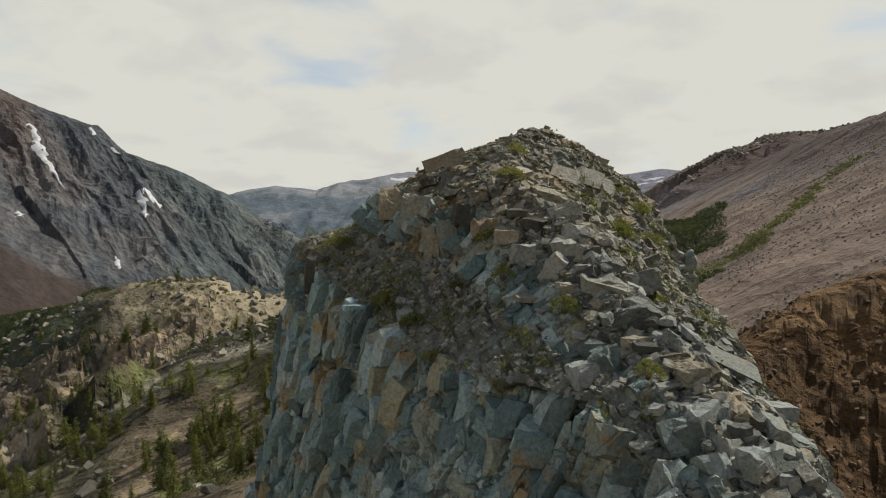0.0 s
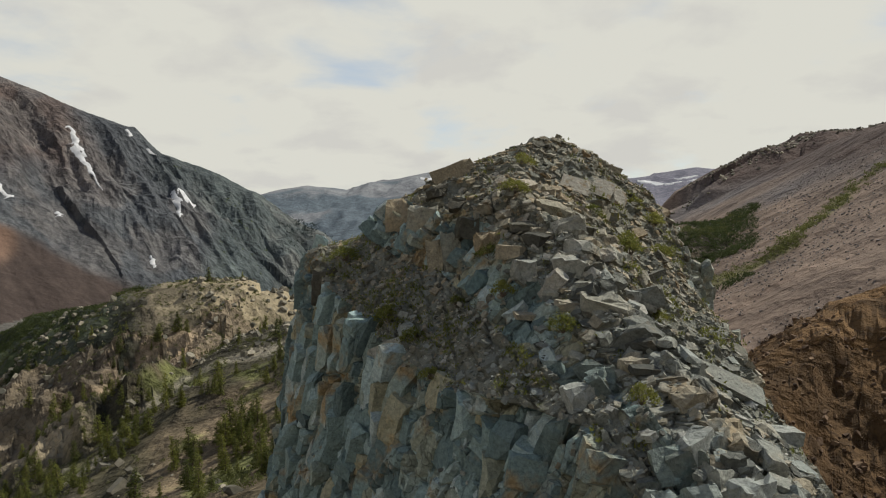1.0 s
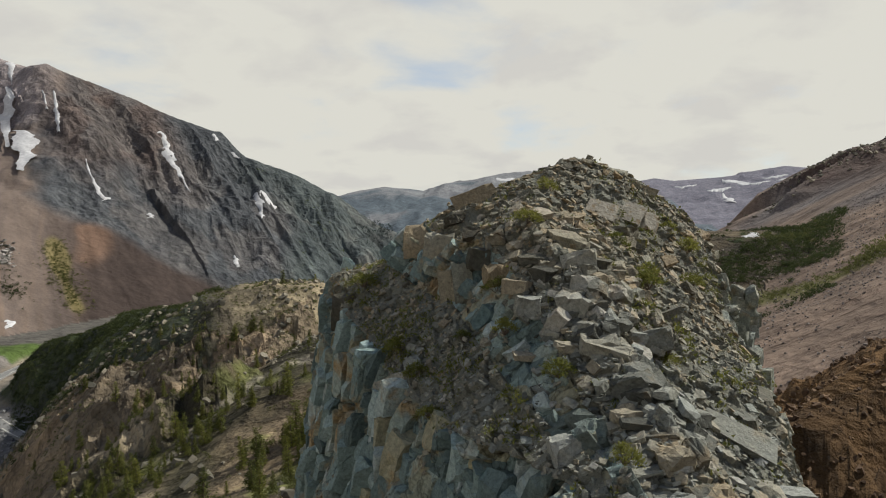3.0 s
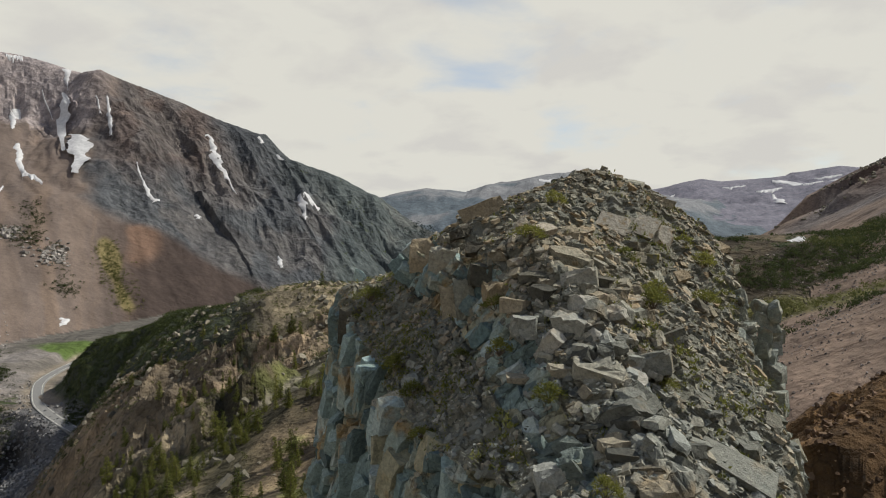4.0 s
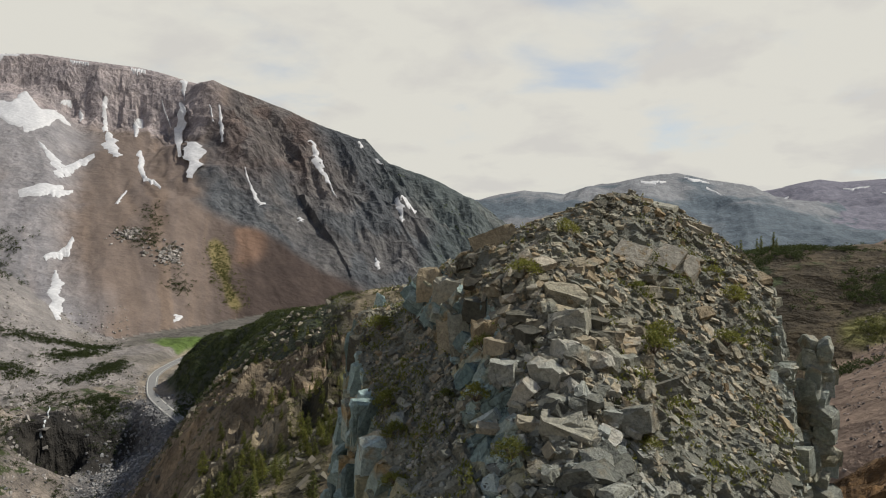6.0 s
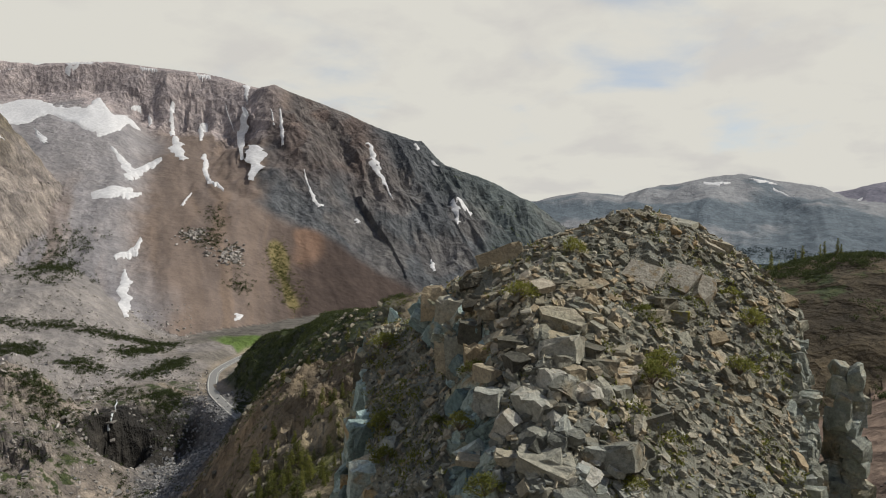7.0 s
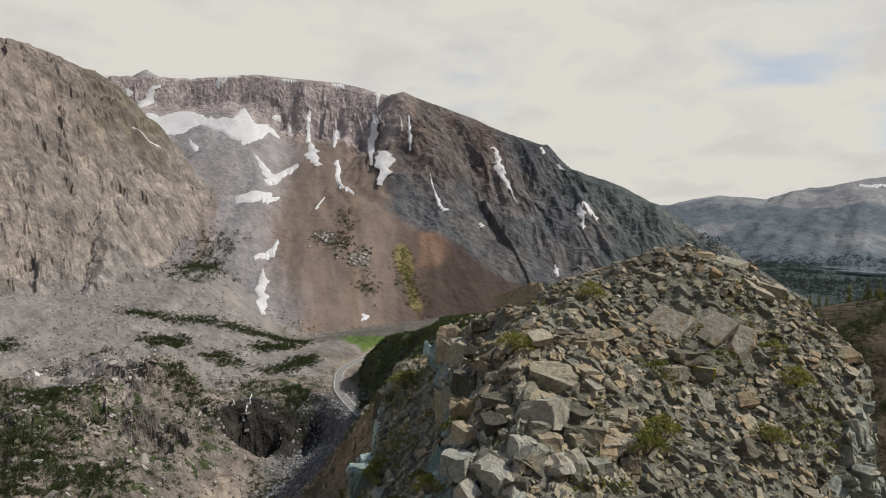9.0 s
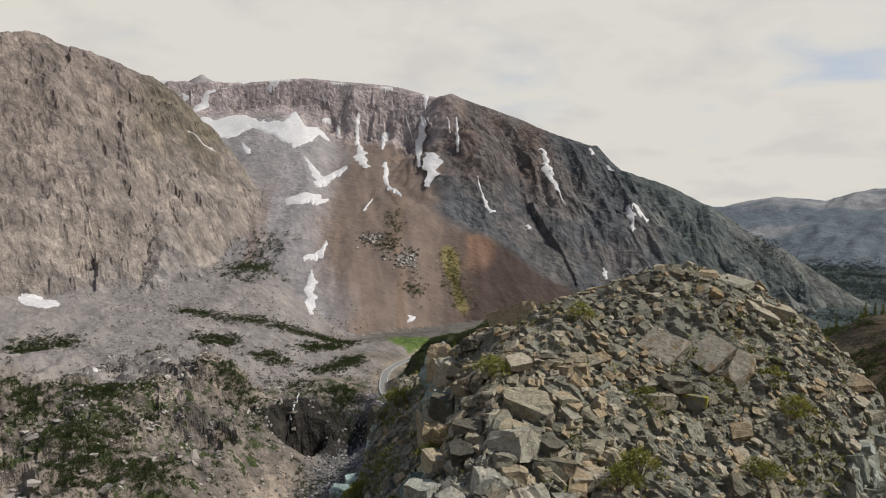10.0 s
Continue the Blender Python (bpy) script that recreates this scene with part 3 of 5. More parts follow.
    # pale scree low on the flank, with sunlight added to its tan
    lay(k * smooth(az, 28.5, 32) * smooth(r + 30 * w, 285, 245) * smooth(w + 0.5 * w2, -0.9, -0.2) * (kind != 5), (0.38, 0.315, 0.22), 0.0)
    lay((kind == 8) * (x > -30) * (y > 120), (0.075, 0.06, 0.04), 0.3)
    k = kind == 9
    lay(k * one, (0.2, 0.145, 0.112), -0.15)
    lay(k * smooth(w2 + 0.4 * w, -0.2, 0.4), (0.142, 0.13, 0.132), -0.2)
    lay(k * smooth(z + 10 * w2, 122, 140), (0.09, 0.063, 0.054), 0.1)
    lay((k | (kind == 8)) * 0.85 * smooth(along(GRASS_STRIP, x, y)[0] + 3 * w, 5, 1.5), (0.14, 0.135, 0.05), 0.2)
    lay((kind == 10) * one, (0.108, 0.064, 0.03), -0.12)
    lay((kind == 10) * smooth(w, 0.0, 0.5), (0.15, 0.10, 0.055), -0.12)
    d, h, s = along(ROAD, x, y)
    fx, fy = x - FALLS[0] - 18, y - FALLS[1] + 14
    lay(smooth(d + 3 * w, 18, 10) * (z < -36), (0.23, 0.195, 0.155), -0.5)
    lay(smooth(along(TRACK, x, y)[0] + 0.8 * w, 4.5, 2.2), (0.25, 0.21, 0.165), -0.4)      # dirt track to the road
    d, h, s = along(GORGE, x, y)
    lay(smooth(d, 75, 55) * (z < -40) * smooth(az + 2 * w, 48, 45) * (r < 660), (0.125, 0.122, 0.125), -0.3)      # talus below the road, its grey darkened for cloud shadow
    lay(smooth(d, 40, 20) * (z < -50) * smooth(az, 47, 50), (0.21, 0.18, 0.155), -0.3)
    # deep shadow of the cleft, painted as near-black rock
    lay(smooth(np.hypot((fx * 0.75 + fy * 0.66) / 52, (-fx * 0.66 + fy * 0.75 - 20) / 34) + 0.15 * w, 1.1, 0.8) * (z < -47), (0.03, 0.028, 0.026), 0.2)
    d, h, s = along(MASSIF, x, y)
    lean = smooth(az + 0.6 * w, 36.0, 40.0)
    crag = np.where(kind == 1, lean * 0.65 * smooth(d, 190, 120) + (1 - lean) * (0.15 + 0.6 * crag_side(az + 1.6 * w2 + 1.1 * w, z + 26 * w2 + 16 * w)), 1.0)
    crag = np.where(kind == 9, 0.35, crag)
    crag = np.where((kind == 1) & (az > 46), np.maximum(crag, 0.3 * smooth(az, 45.5, 48.5)), crag)
    crag = np.where(kind == 2, 0.9, crag)
    crag = np.where(kind == 5, 0.5, crag)
    crag = np.where((kind == 3) | (kind == 4), 0.45, crag)
    crag = np.where((kind == 0) & (r > 680), 0.4, crag)
    return col, grow, crag


fine_az = np.radians(np.arange(-44, 84, 0.15))
coarse_az = np.radians(np.linspace(84, 316, 78)[:-1])
TURNS = np.concatenate([fine_az, coarse_az])
RINGS = np.concatenate([[0.05, 1.5, 3.0, 4.5], np.arange(6, 60, 3.0), np.arange(60, 150, 1.4), np.arange(150, 450, 2.4), np.arange(450, 1000, 4.6), np.arange(1000, 1900, 5.0), np.arange(1900, 2600, 20), np.arange(2600, 4750, 30)])
gr, ga = np.meshgrid(RINGS, TURNS, indexing="ij")
gx, gy = -gr * np.sin(ga), gr * np.cos(ga)
gz, gkind = ground(gx, gy)
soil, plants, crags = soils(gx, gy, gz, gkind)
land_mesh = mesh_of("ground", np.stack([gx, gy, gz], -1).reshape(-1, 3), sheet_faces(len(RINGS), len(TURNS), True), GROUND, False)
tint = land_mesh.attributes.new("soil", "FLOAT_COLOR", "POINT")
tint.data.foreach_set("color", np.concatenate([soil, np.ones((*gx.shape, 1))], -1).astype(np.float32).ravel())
growth = land_mesh.attributes.new("plants", "FLOAT", "POINT")
growth.data.foreach_set("value", plants.astype(np.float32).ravel())
broken = land_mesh.attributes.new("crag", "FLOAT", "POINT")
broken.data.foreach_set("value", crags.astype(np.float32).ravel())
sharp = np.add.reduce([np.roll(np.roll(crags, -i, 0), -j, 1) for i in (0, 1) for j in (0, 1)])[:-1] > 2.4
land_mesh.polygons.foreach_set("use_smooth", ~sharp.ravel())
tagged(new("ground", land_mesh), "mountain land of scree, bare rock and dry grass", "mountain land", kind="structure")

# ================= the rock outcrop =================
# lines along its length: northing, easting, height
CREST = ((-14, 19.0, 103), (4, 14.5, 107), (14, 11.5, 109.5), (20, 9.9, 112.0), (24, 8.6, 113.9), (28.5, 8.0, 115.8), (33, 6.0, 119.0), (37, 3.6, 121.1), (42.5, 3.8, 122.9), (48, 6.2, 124.8), (52, 8.0, 123.6), (57, 9.5, 119.5), (64, 10, 110), (72, 10, 98))
CRAG = ((-14, 18.6, 103), (4, 13.8, 107), (14, 10.4, 109.5), (20, 8.6, 111.9), (24, 7.2, 113.7), (28.5, 5.4, 115.3), (33, 3.6, 118.2), (37, 1.5, 120.2), (39.3, -0.8, 120.0), (41.8, -2.6, 120.7), (45, -3.2, 120.7), (52, -2, 120), (57, 1, 116.5), (64, 5, 108), (72, 7, 97))
CRAG_FOOT = ((-14, 18.3, 102.8), (4, 13.2, 106.6), (14, 9.6, 109.2), (20, 7.8, 111.5), (24, 6.6, 113.4), (28.5, 3.6, 114.4), (33, 1.4, 115.6), (37, -0.3, 116.9), (39.3, -2.6, 117.3), (41.8, -4.6, 118.3), (45, -5.6, 118.4), (52, -5, 118), (57, -1, 114.5), (64, 3, 106), (72, 6, 96))
RIM = ((-14, 17.5, 102), (4, 12.2, 106), (14, 8.4, 108.6), (20, 6.8, 111.2), (24, 5.6, 112.9), (27.3, 2.6, 113.0), (29.5, 0.2, 112.9), (33.7, -2.7, 113.6), (37, -4.8, 114.9), (41, -7.5, 115.9), (44.2, -8.9, 117.2), (48, -9.4, 117.3), (54, -8, 115.5), (60, -4, 109), (66, 1, 102), (72, 5, 95))
FOOT = ((-14, 13, 88), (4, 8, 90), (14, 4, 91), (20, 1.5, 91), (24, -1.0, 91), (27.3, -3.6, 91), (29.5, -5.4, 91), (33.7, -8.0, 91), (37, -9.6, 91), (41, -12, 91), (44.2, -13.4, 91), (48, -14.2, 91), (54, -13, 91), (60, -9, 91), (66, -4, 91), (72, 2, 91))
EDGE = ((-14, 22, 101.5), (4, 18, 105.5), (14, 14.6, 108), (20, 13.0, 109.6), (24, 13.0, 111.0), (28.2, 13.7, 111.6), (33, 14.7, 112.6), (38, 15.2, 113.2), (42.5, 15.1, 114.6), (46, 14.9, 117.0), (50, 14.9, 119.2), (54, 14.6, 118), (58, 14, 114.5), (64, 13, 107), (72, 11, 97))
EDGE_FOOT = ((-14, 30, 90), (4, 26, 92), (14, 22, 93), (20, 18.5, 94), (24, 18.2, 95), (28.2, 18.4, 96), (33, 18.6, 97), (38, 18.6, 98), (42.5, 17.6, 100), (46, 16.7, 102), (50, 16.5, 103), (54, 17.0, 102), (58, 19.5, 100), (64, 18, 95), (72, 13, 90))


def line_at(line, y):
    ys = [p[0] for p in line]
    return np.stack([np.interp(y, ys, [p[1] for p in line]), np.interp(y, ys, [p[2] for p in line])], -1)


def jointing(u, v, wide, tall, lean, depth, seed):
    """Blocks split by joints: an offset for each block with a slant of its own, and the block's number."""
    a, b = (u + lean * v) / wide, v / tall
    b = b + 0.6 * soft_noise(np.floor(a) * 3.7, np.zeros_like(a), seed + 3)
    best, out, second = np.full(u.shape, 9.0), np.zeros(u.shape), np.full(u.shape, 9.0)
    fa, fb = np.floor(a).astype(np.int64), np.floor(b).astype(np.int64)
    for i in (-1, 0, 1):
        for j in (-1, 0, 1):
            ca, cb = fa + i, fb + j
            px = ca + 0.15 + 0.7 * lattice(ca, cb, seed)
            py = cb + 0.15 + 0.7 * lattice(ca, cb, seed + 1)
            d = np.maximum(np.abs(a - px), np.abs(b - py)) + 0.25 * np.hypot(a - px, b - py)
            tilt = (lattice(ca, cb, seed + 4) - 0.5) * (a - px) * 1.3 + (lattice(ca, cb, seed + 5) - 0.5) * (b - py) * 0.9
            h = depth * (lattice(ca, cb, seed + 2) - 0.5 + tilt)
            near = d < best
            second = np.where(near, best, np.minimum(second, d))
            out = np.where(near, h, out)
            best = np.where(near, d, best)
    return out - depth * 0.8 * (1 - smooth(second - best, 0.0, 0.16))


STATIONS = np.concatenate([np.arange(-14, 16, 0.6), np.arange(16, 60, 0.13), np.arange(60, 72.1, 0.6)])
lines = [line_at(L, STATIONS) for L in (FOOT, RIM, CRAG_FOOT, CRAG, CREST, EDGE, EDGE_FOOT)]
counts = (150, 45, 26, 36, 60, 110)
across, share = [], []
for k, (a, b, n) in enumerate(zip(lines, lines[1:], counts)):
    t = np.linspace(0, 1, n, endpoint=False)
    across.append(a[:, None] * (1 - t)[None, :, None] + b[:, None] * t[None, :, None])
    share.append(np.stack([np.full(n, k), t], -1))
across = np.concatenate(across + [lines[-1][:, None]], 1)
share = np.concatenate(share + [np.array([[6, 0.0]])])
oy = np.repeat(STATIONS[:, None], across.shape[1], 1)
ox, oz = across[..., 0].copy(), across[..., 1].copy()
# the back swells between its lines
swell = np.interp(STATIONS, (14, 30, 34, 37, 44, 47, 52, 57), (0.1, 0.2, 0.25, 0.75, 0.7, 1.1, 1.2, 0.6))
crown = np.interp(STATIONS, (38, 44, 48, 54, 58), (0, 0.4, 0.7, 0.7, 0.2))
oz += (share[:, 0] == 4)[None] * swell[:, None] * np.sin(np.pi * share[:, 1])[None] ** 0.8 + (share[:, 0] == 3)[None] * crown[:, None] * np.sin(np.pi * share[:, 1] ** 1.6)[None]
# rounding of the section
for k in range(3):
    ox[:, 1:-1] = 0.25 * ox[:, :-2] + 0.5 * ox[:, 1:-1] + 0.25 * ox[:, 2:]
    oz[:, 1:-1] = 0.25 * oz[:, :-2] + 0.5 * oz[:, 1:-1] + 0.25 * oz[:, 2:]


def normals(x, y, z):
    du = np.stack([np.gradient(a, axis=1) for a in (x, y, z)], -1)
    dv = np.stack([np.gradient(a, axis=0) for a in (x, y, z)], -1)
    n = np.cross(du, dv)
    return n / (np.linalg.norm(n, axis=-1, keepdims=True) + 1e-9)


on = normals(ox, oy, oz)
seg = share[None, :, 0] + 0 * oy
part_t = share[None, :, 1] + 0 * oy
wall = ((seg == 0) | (seg == 5)) * 1.0
wall = np.maximum(wall, (seg == 2) * 0.8)
run = oy * 1.25
steep = jointing(run, oz, 1.9, 4.2, 0.30, 1.25, 101) + jointing(run, oz, 0.8, 1.7, 0.34, 0.5, 131) + 0.7 * fbm(run / 5, oz / 7, 3, 141)
loose = jointing(ox, oy, 0.75, 0.6, 0.2, 0.30, 151) + 0.28 * fbm(ox / 2.2, oy / 2.2, 4, 161)
move = wall * (0.7 * steep - 0.1) + (1 - wall) * loose
core_xyz = np.stack([ox, oy, oz], -1) + on * move[..., None]
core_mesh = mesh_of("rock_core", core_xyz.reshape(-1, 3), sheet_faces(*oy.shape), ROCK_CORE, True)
core_mesh.materials.append(ROCK_SOIL)
face_seg = np.tile(share[:-1, 0], len(STATIONS) - 1)
core_mesh.polygons.foreach_set("material_index", ((face_seg == 1) | (face_seg == 3) | (face_seg == 4)).astype(np.int32))
outcrop = tagged(new("rock_outcrop"), "rocky pinnacle of jointed blue-grey rock covered with loose rubble", "rock outcrop")
outcrop.location = (4, 38, 92)


def part(name, me, parent, label="", m=None):
    ob = new(name, me)
    ob.parent = parent
    ob.matrix_parent_inverse = Matrix.Translation(parent.location).inverted() if parent.parent is None else Matrix()
    if m is not None:
        ob.matrix_basis = m
    return tagged(ob, label) if label else ob


part("rock_core", core_mesh, outcrop)


# ---- stones: angular pieces cut from blocks ----
def cut_stone(seed, size, cuts, keep=0.62):
    """A block of that size with its corners and edges split away at random planes."""
    rnd = random.Random(seed)
    bm = bmesh.new()
    bmesh.ops.create_cube(bm, size=1.0)
    for v in bm.verts:
        v.co = Vector((v.co.x * rnd.uniform(0.88, 1.05), v.co.y * rnd.uniform(0.88, 1.05), v.co.z * rnd.uniform(0.88, 1.05)))
    for k in range(cuts):
        no = Vector((rnd.gauss(0, 1), rnd.gauss(0, 1), rnd.gauss(0, 0.8))).normalized()
        reach = max(v.co.dot(no) for v in bm.verts)
        bmesh.ops.bisect_plane(bm, geom=bm.verts[:] + bm.edges[:] + bm.faces[:], plane_co=no * reach * rnd.uniform(keep, 0.92), plane_no=no, clear_outer=True)
        rim = [e for e in bm.edges if e.is_boundary]
        if rim:
            bmesh.ops.edgeloop_fill(bm, edges=rim)
    bmesh.ops.scale(bm, vec=size, verts=bm.verts[:])
    bmesh.ops.triangulate(bm, faces=bm.faces[:])
    bmesh.ops.recalc_face_normals(bm, faces=bm.faces[:])
    v = np.array([tuple(p.co) for p in bm.verts])
    f = np.array([[p.index for p in t.verts] for t in bm.faces])
    bm.free()
    return v, f


def chipped(shape, seed, rough):
    """The same stone with each face split in four and its new corners knocked about."""
    v, f = list(map(tuple, shape[0])), []
    rnd, mids = random.Random(seed), {}

    def mid(a, b):
        k = (min(a, b), max(a, b))
        if k not in mids:
            mids[k] = len(v)
            v.append(tuple(0.5 * (p + q) + rnd.gauss(0, rough) for p, q in zip(v[a], v[b])))
        return mids[k]

    for a, b, c in shape[1].tolist():
        d, e, g = mid(a, b), mid(b, c), mid(c, a)
        f += [(a, d, g), (d, b, e), (g, e, c), (d, e, g)]
    return np.array(v), np.array(f)


SLABS = [cut_stone(k, (1.0, 0.72 + 0.02 * k, 0.2 + 0.016 * k), 6, 0.6) for k in range(14)]
CHUNKS = [cut_stone(40 + k, (1.0, 0.8, 0.62), 9, 0.56) for k in range(12)]
BLOCKS = [chipped(cut_stone(60 + k, (1.1, 0.88, 0.58), 7, 0.5), k, 0.035) for k in range(14)]
COLUMNS = [chipped(cut_stone(80 + k, (1.08, 1.08, 1.1), 9, 0.54), k, 0.035) for k in range(18)]
CHIPS = [cut_stone(120 + k, (1.0, 0.7, 0.3), 2) for k in range(6)]
STONES = SLABS + BLOCKS


def stone_mesh(name, shape, material):
    return mesh_of(name, shape[0], shape[1], material)


SLAB_MESHES = [stone_mesh("stone", s, ROCK_STONE) for s in SLABS]
STONE_MESHES = SLAB_MESHES + [stone_mesh("stone", s, ROCK_STONE) for s in BLOCKS]
BLOCK_MESHES = [stone_mesh("boulder", s, ROCK_STONE) for s in BLOCKS]
COLUMN_MESHES = [stone_mesh("rock_block", s, ROCK_PIECE) for s in COLUMNS]


def heap(shapes, poses):
    """Many stones as one mesh: (shape number, 4x4 pose) each."""
    vs, fs, n = [], [], 0
    for k, m in poses:
        v, f = shapes[k]
        vs.append(v @ m[:3, :3].T + m[:3, 3])
        fs.append(f + n)
        n += len(v)
    return np.concatenate(vs), np.concatenate(fs)


def frame_of(normal, side, spin, tip, dims, place):
    """A 4x4 pose with z along the normal, tipped at random, as plain numbers."""
    z = normal / np.linalg.norm(normal)
    x = side - z * (side @ z)
    x = x / (np.linalg.norm(x) + 1e-9)
    r = Matrix((x, np.cross(z, x), z)).transposed() @ Euler(tip).to_matrix() @ Matrix.Rotation(spin, 3, "Z")
    m = np.eye(4)
    m[:3, :3] = np.array(r) * np.array(dims)[None, :]
    m[:3, 3] = place
    return m


rng = np.random.RandomState(7)
base_n = on
CELL = np.linalg.norm(np.cross(np.stack([np.gradient(a, axis=1) for a in (ox, oy, oz)], -1), np.stack([np.gradient(a, axis=0) for a in (ox, oy, oz)], -1)), axis=-1)


def spots(mask, count):
    w = (CELL * mask).ravel()
    return np.unravel_index(rng.choice(w.size, count, p=w / w.sum()), CELL.shape)


on_top = ((seg == 1) | (seg == 3) | (seg == 4)).astype(float) * (oy > 10) * (oy < 58)
on_wall = ((seg == 0) & (part_t > 0.25) | (seg == 2) | (seg == 5) & (part_t > 0.14) & (part_t < 0.75)).astype(float) * (oy > 8) * (oy < 57)
gully = (seg == 1) * (1.0 - 0.6 * smooth(oy, 44, 50))

# jointed blocks of the walls: leaning columns, each split into blocks
wall_poses = []


def joint_wall(number, tall, wide, high, lean, low, lift, gaps):
    """Columns of blocks over one of the steep faces; lean: the way the columns tip along the face."""
    cols = np.nonzero(share[:, 0] == number)[0]
    at = np.stack([ox, oy, oz], -1)[:, cols]
    out = base_n[:, cols]
    y = 9.0
    while y < 58.5:
        w = rng.uniform(*wide)
        proud = 0.2 * rng.randn() + 0.4 * float(soft_noise(np.array([y / 3.1]), np.array([number * 3.0]), 77)[0])
        v = low + 0.6 * rng.rand()
        while v < tall:
            h = high[0] + (high[1] - high[0]) * rng.rand() ** 1.4
            t = (v + 0.5 * h) / tall
            here = y - lean * (v + 0.5 * h - 0.5 * tall)
            i = int(np.clip(np.interp(here, STATIONS, np.arange(len(STATIONS))), 1, len(STATIONS) - 2))
            j = int(np.clip((1 - t if number == 5 else t) * (len(cols) - 1), 1, len(cols) - 2))
            if t < 1.0 and rng.rand() > (gaps if t < 0.9 else 0.4) and 8 < here < 58:
                n = out[i, j]
                up = at[i, j + 1] - at[i, j - 1]
                up = up / np.linalg.norm(up) * (-1 if number == 5 else 1) + np.array([0.0, -lean, 0.0]) + 0.05 * rng.randn(3)
                run = np.linalg.norm((at[i + 1, j] - at[i - 1, j])) / (STATIONS[i + 1] - STATIONS[i - 1])
                deep = rng.uniform(1.0, 1.5)
                m = frame_of(up, np.cross(n, up), 0.0, (0.09 * rng.randn(), 0.09 * rng.randn(), 0.3 * rng.randn()), (w * run * rng.uniform(1.0, 1.3), deep, h * rng.uniform(1.05, 1.3)), at[i, j] + n * (proud + 0.2 * rng.randn() + lift - 0.5 * deep))
                wall_poses.append((rng.randint(len(COLUMNS)), m))
            v += h
        y += w


joint_wall(0, 23.0, (0.28, 0.85), (0.5, 2.1), 0.2, 5.0, 0.2, 0.16)
joint_wall(5, 15.0, (0.3, 0.9), (0.35, 1.1), 0.05, 3.0, 0.12, 0.25)
joint_wall(2, 3.2, (0.3, 0.7), (0.4, 1.3), 0.1, 0.2, -0.05, 0.4)
wall_poses.sort(key=lambda p: abs(p[1][1, 3] - 33) + 0.8 * abs(p[1][2, 3] - 111) + (8 if p[1][0, 3] > 8 else 0))

# rubble on the top and the slopes: a train of large stones down the ridge, slabs on the crown, fine debris on the flanks
ridge = np.interp(oy, (18, 24, 28, 31, 34, 38), (10, 9, 8, 7, 6, 5))
train = np.exp(-((ox - ridge) / 2.6) ** 2) * smooth(oy, 14, 19) * (1 - smooth(oy, 36, 42))
crown_top = smooth(oy, 38, 43) * (seg != 1)
bare = 1 - 0.92 * np.exp(-((ox - 8.8) / 2.1) ** 4 - ((oy - 44.7) / 1.7) ** 4)      # clean bedrock slabs
top_poses = []
for count, lo, hi, where in ((420, 0.46, 1.0, on_top * bare * (0.06 + 1.7 * train + 0.12 * crown_top) * (1 - 0.9 * gully)), (3900, 0.21, 0.5, on_top * bare * (0.3 + 1.0 * train + 0.2 * crown_top) * (1 - 0.55 * gully) + 0.5 * (seg == 2) * (oy > 20) * (oy < 56)),
                             (11000, 0.11, 0.24, on_top * bare + 0.1 * on_wall), (15000, 0.05, 0.13, on_top)):
    for i, j in zip(*spots(where, count)):
        size = lo + (hi - lo) * rng.rand() ** 1.9
        n = base_n[i, j] + np.array([0, 0, 0.25])
        block = size > 0.3 and rng.rand() < 0.35
        tip = 0.42 if size < 0.3 else 0.26
        m = frame_of(n, np.array([1.0, 0.2, 0]), rng.uniform(0, 6.28), (tip * rng.randn(), tip * rng.randn(), 0), (size * rng.uniform(0.9, 1.35), size, size * rng.uniform(0.7, 1.25)),
                     core_xyz[i, j] + base_n[i, j] * size * rng.uniform(-0.04, 0.16))
        top_poses.append((size, (rng.randint(len(SLABS)) + (len(SLABS) if block else 0)) if size > 0.13 else rng.randint(len(CHIPS)), m))
BIG_STONES = [p for p in top_poses if p[0] > 0.46][:300]
v, f = heap(STONES, [p[1:] for p in top_poses if 0.13 < p[0]][300:])
tagged(part("rubble", mesh_of("rubble", v, f, ROCK_RUBBLE), outcrop, "grey angular rubble"), kind="stuff")
v, f = heap(CHIPS, [p[1:] for p in top_poses if p[0] <= 0.13])
tagged(part("gravel", mesh_of("gravel", v, f, ROCK_RUBBLE), outcrop, "fine grey rock chips"), kind="stuff")
v, f = heap(COLUMNS, wall_poses[300:])
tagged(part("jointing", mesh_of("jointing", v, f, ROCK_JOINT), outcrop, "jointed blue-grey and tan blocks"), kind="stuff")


def solid(m):
    """A plain pose from a 4x4 array, turn and scale apart."""
    return Matrix(m.tolist())


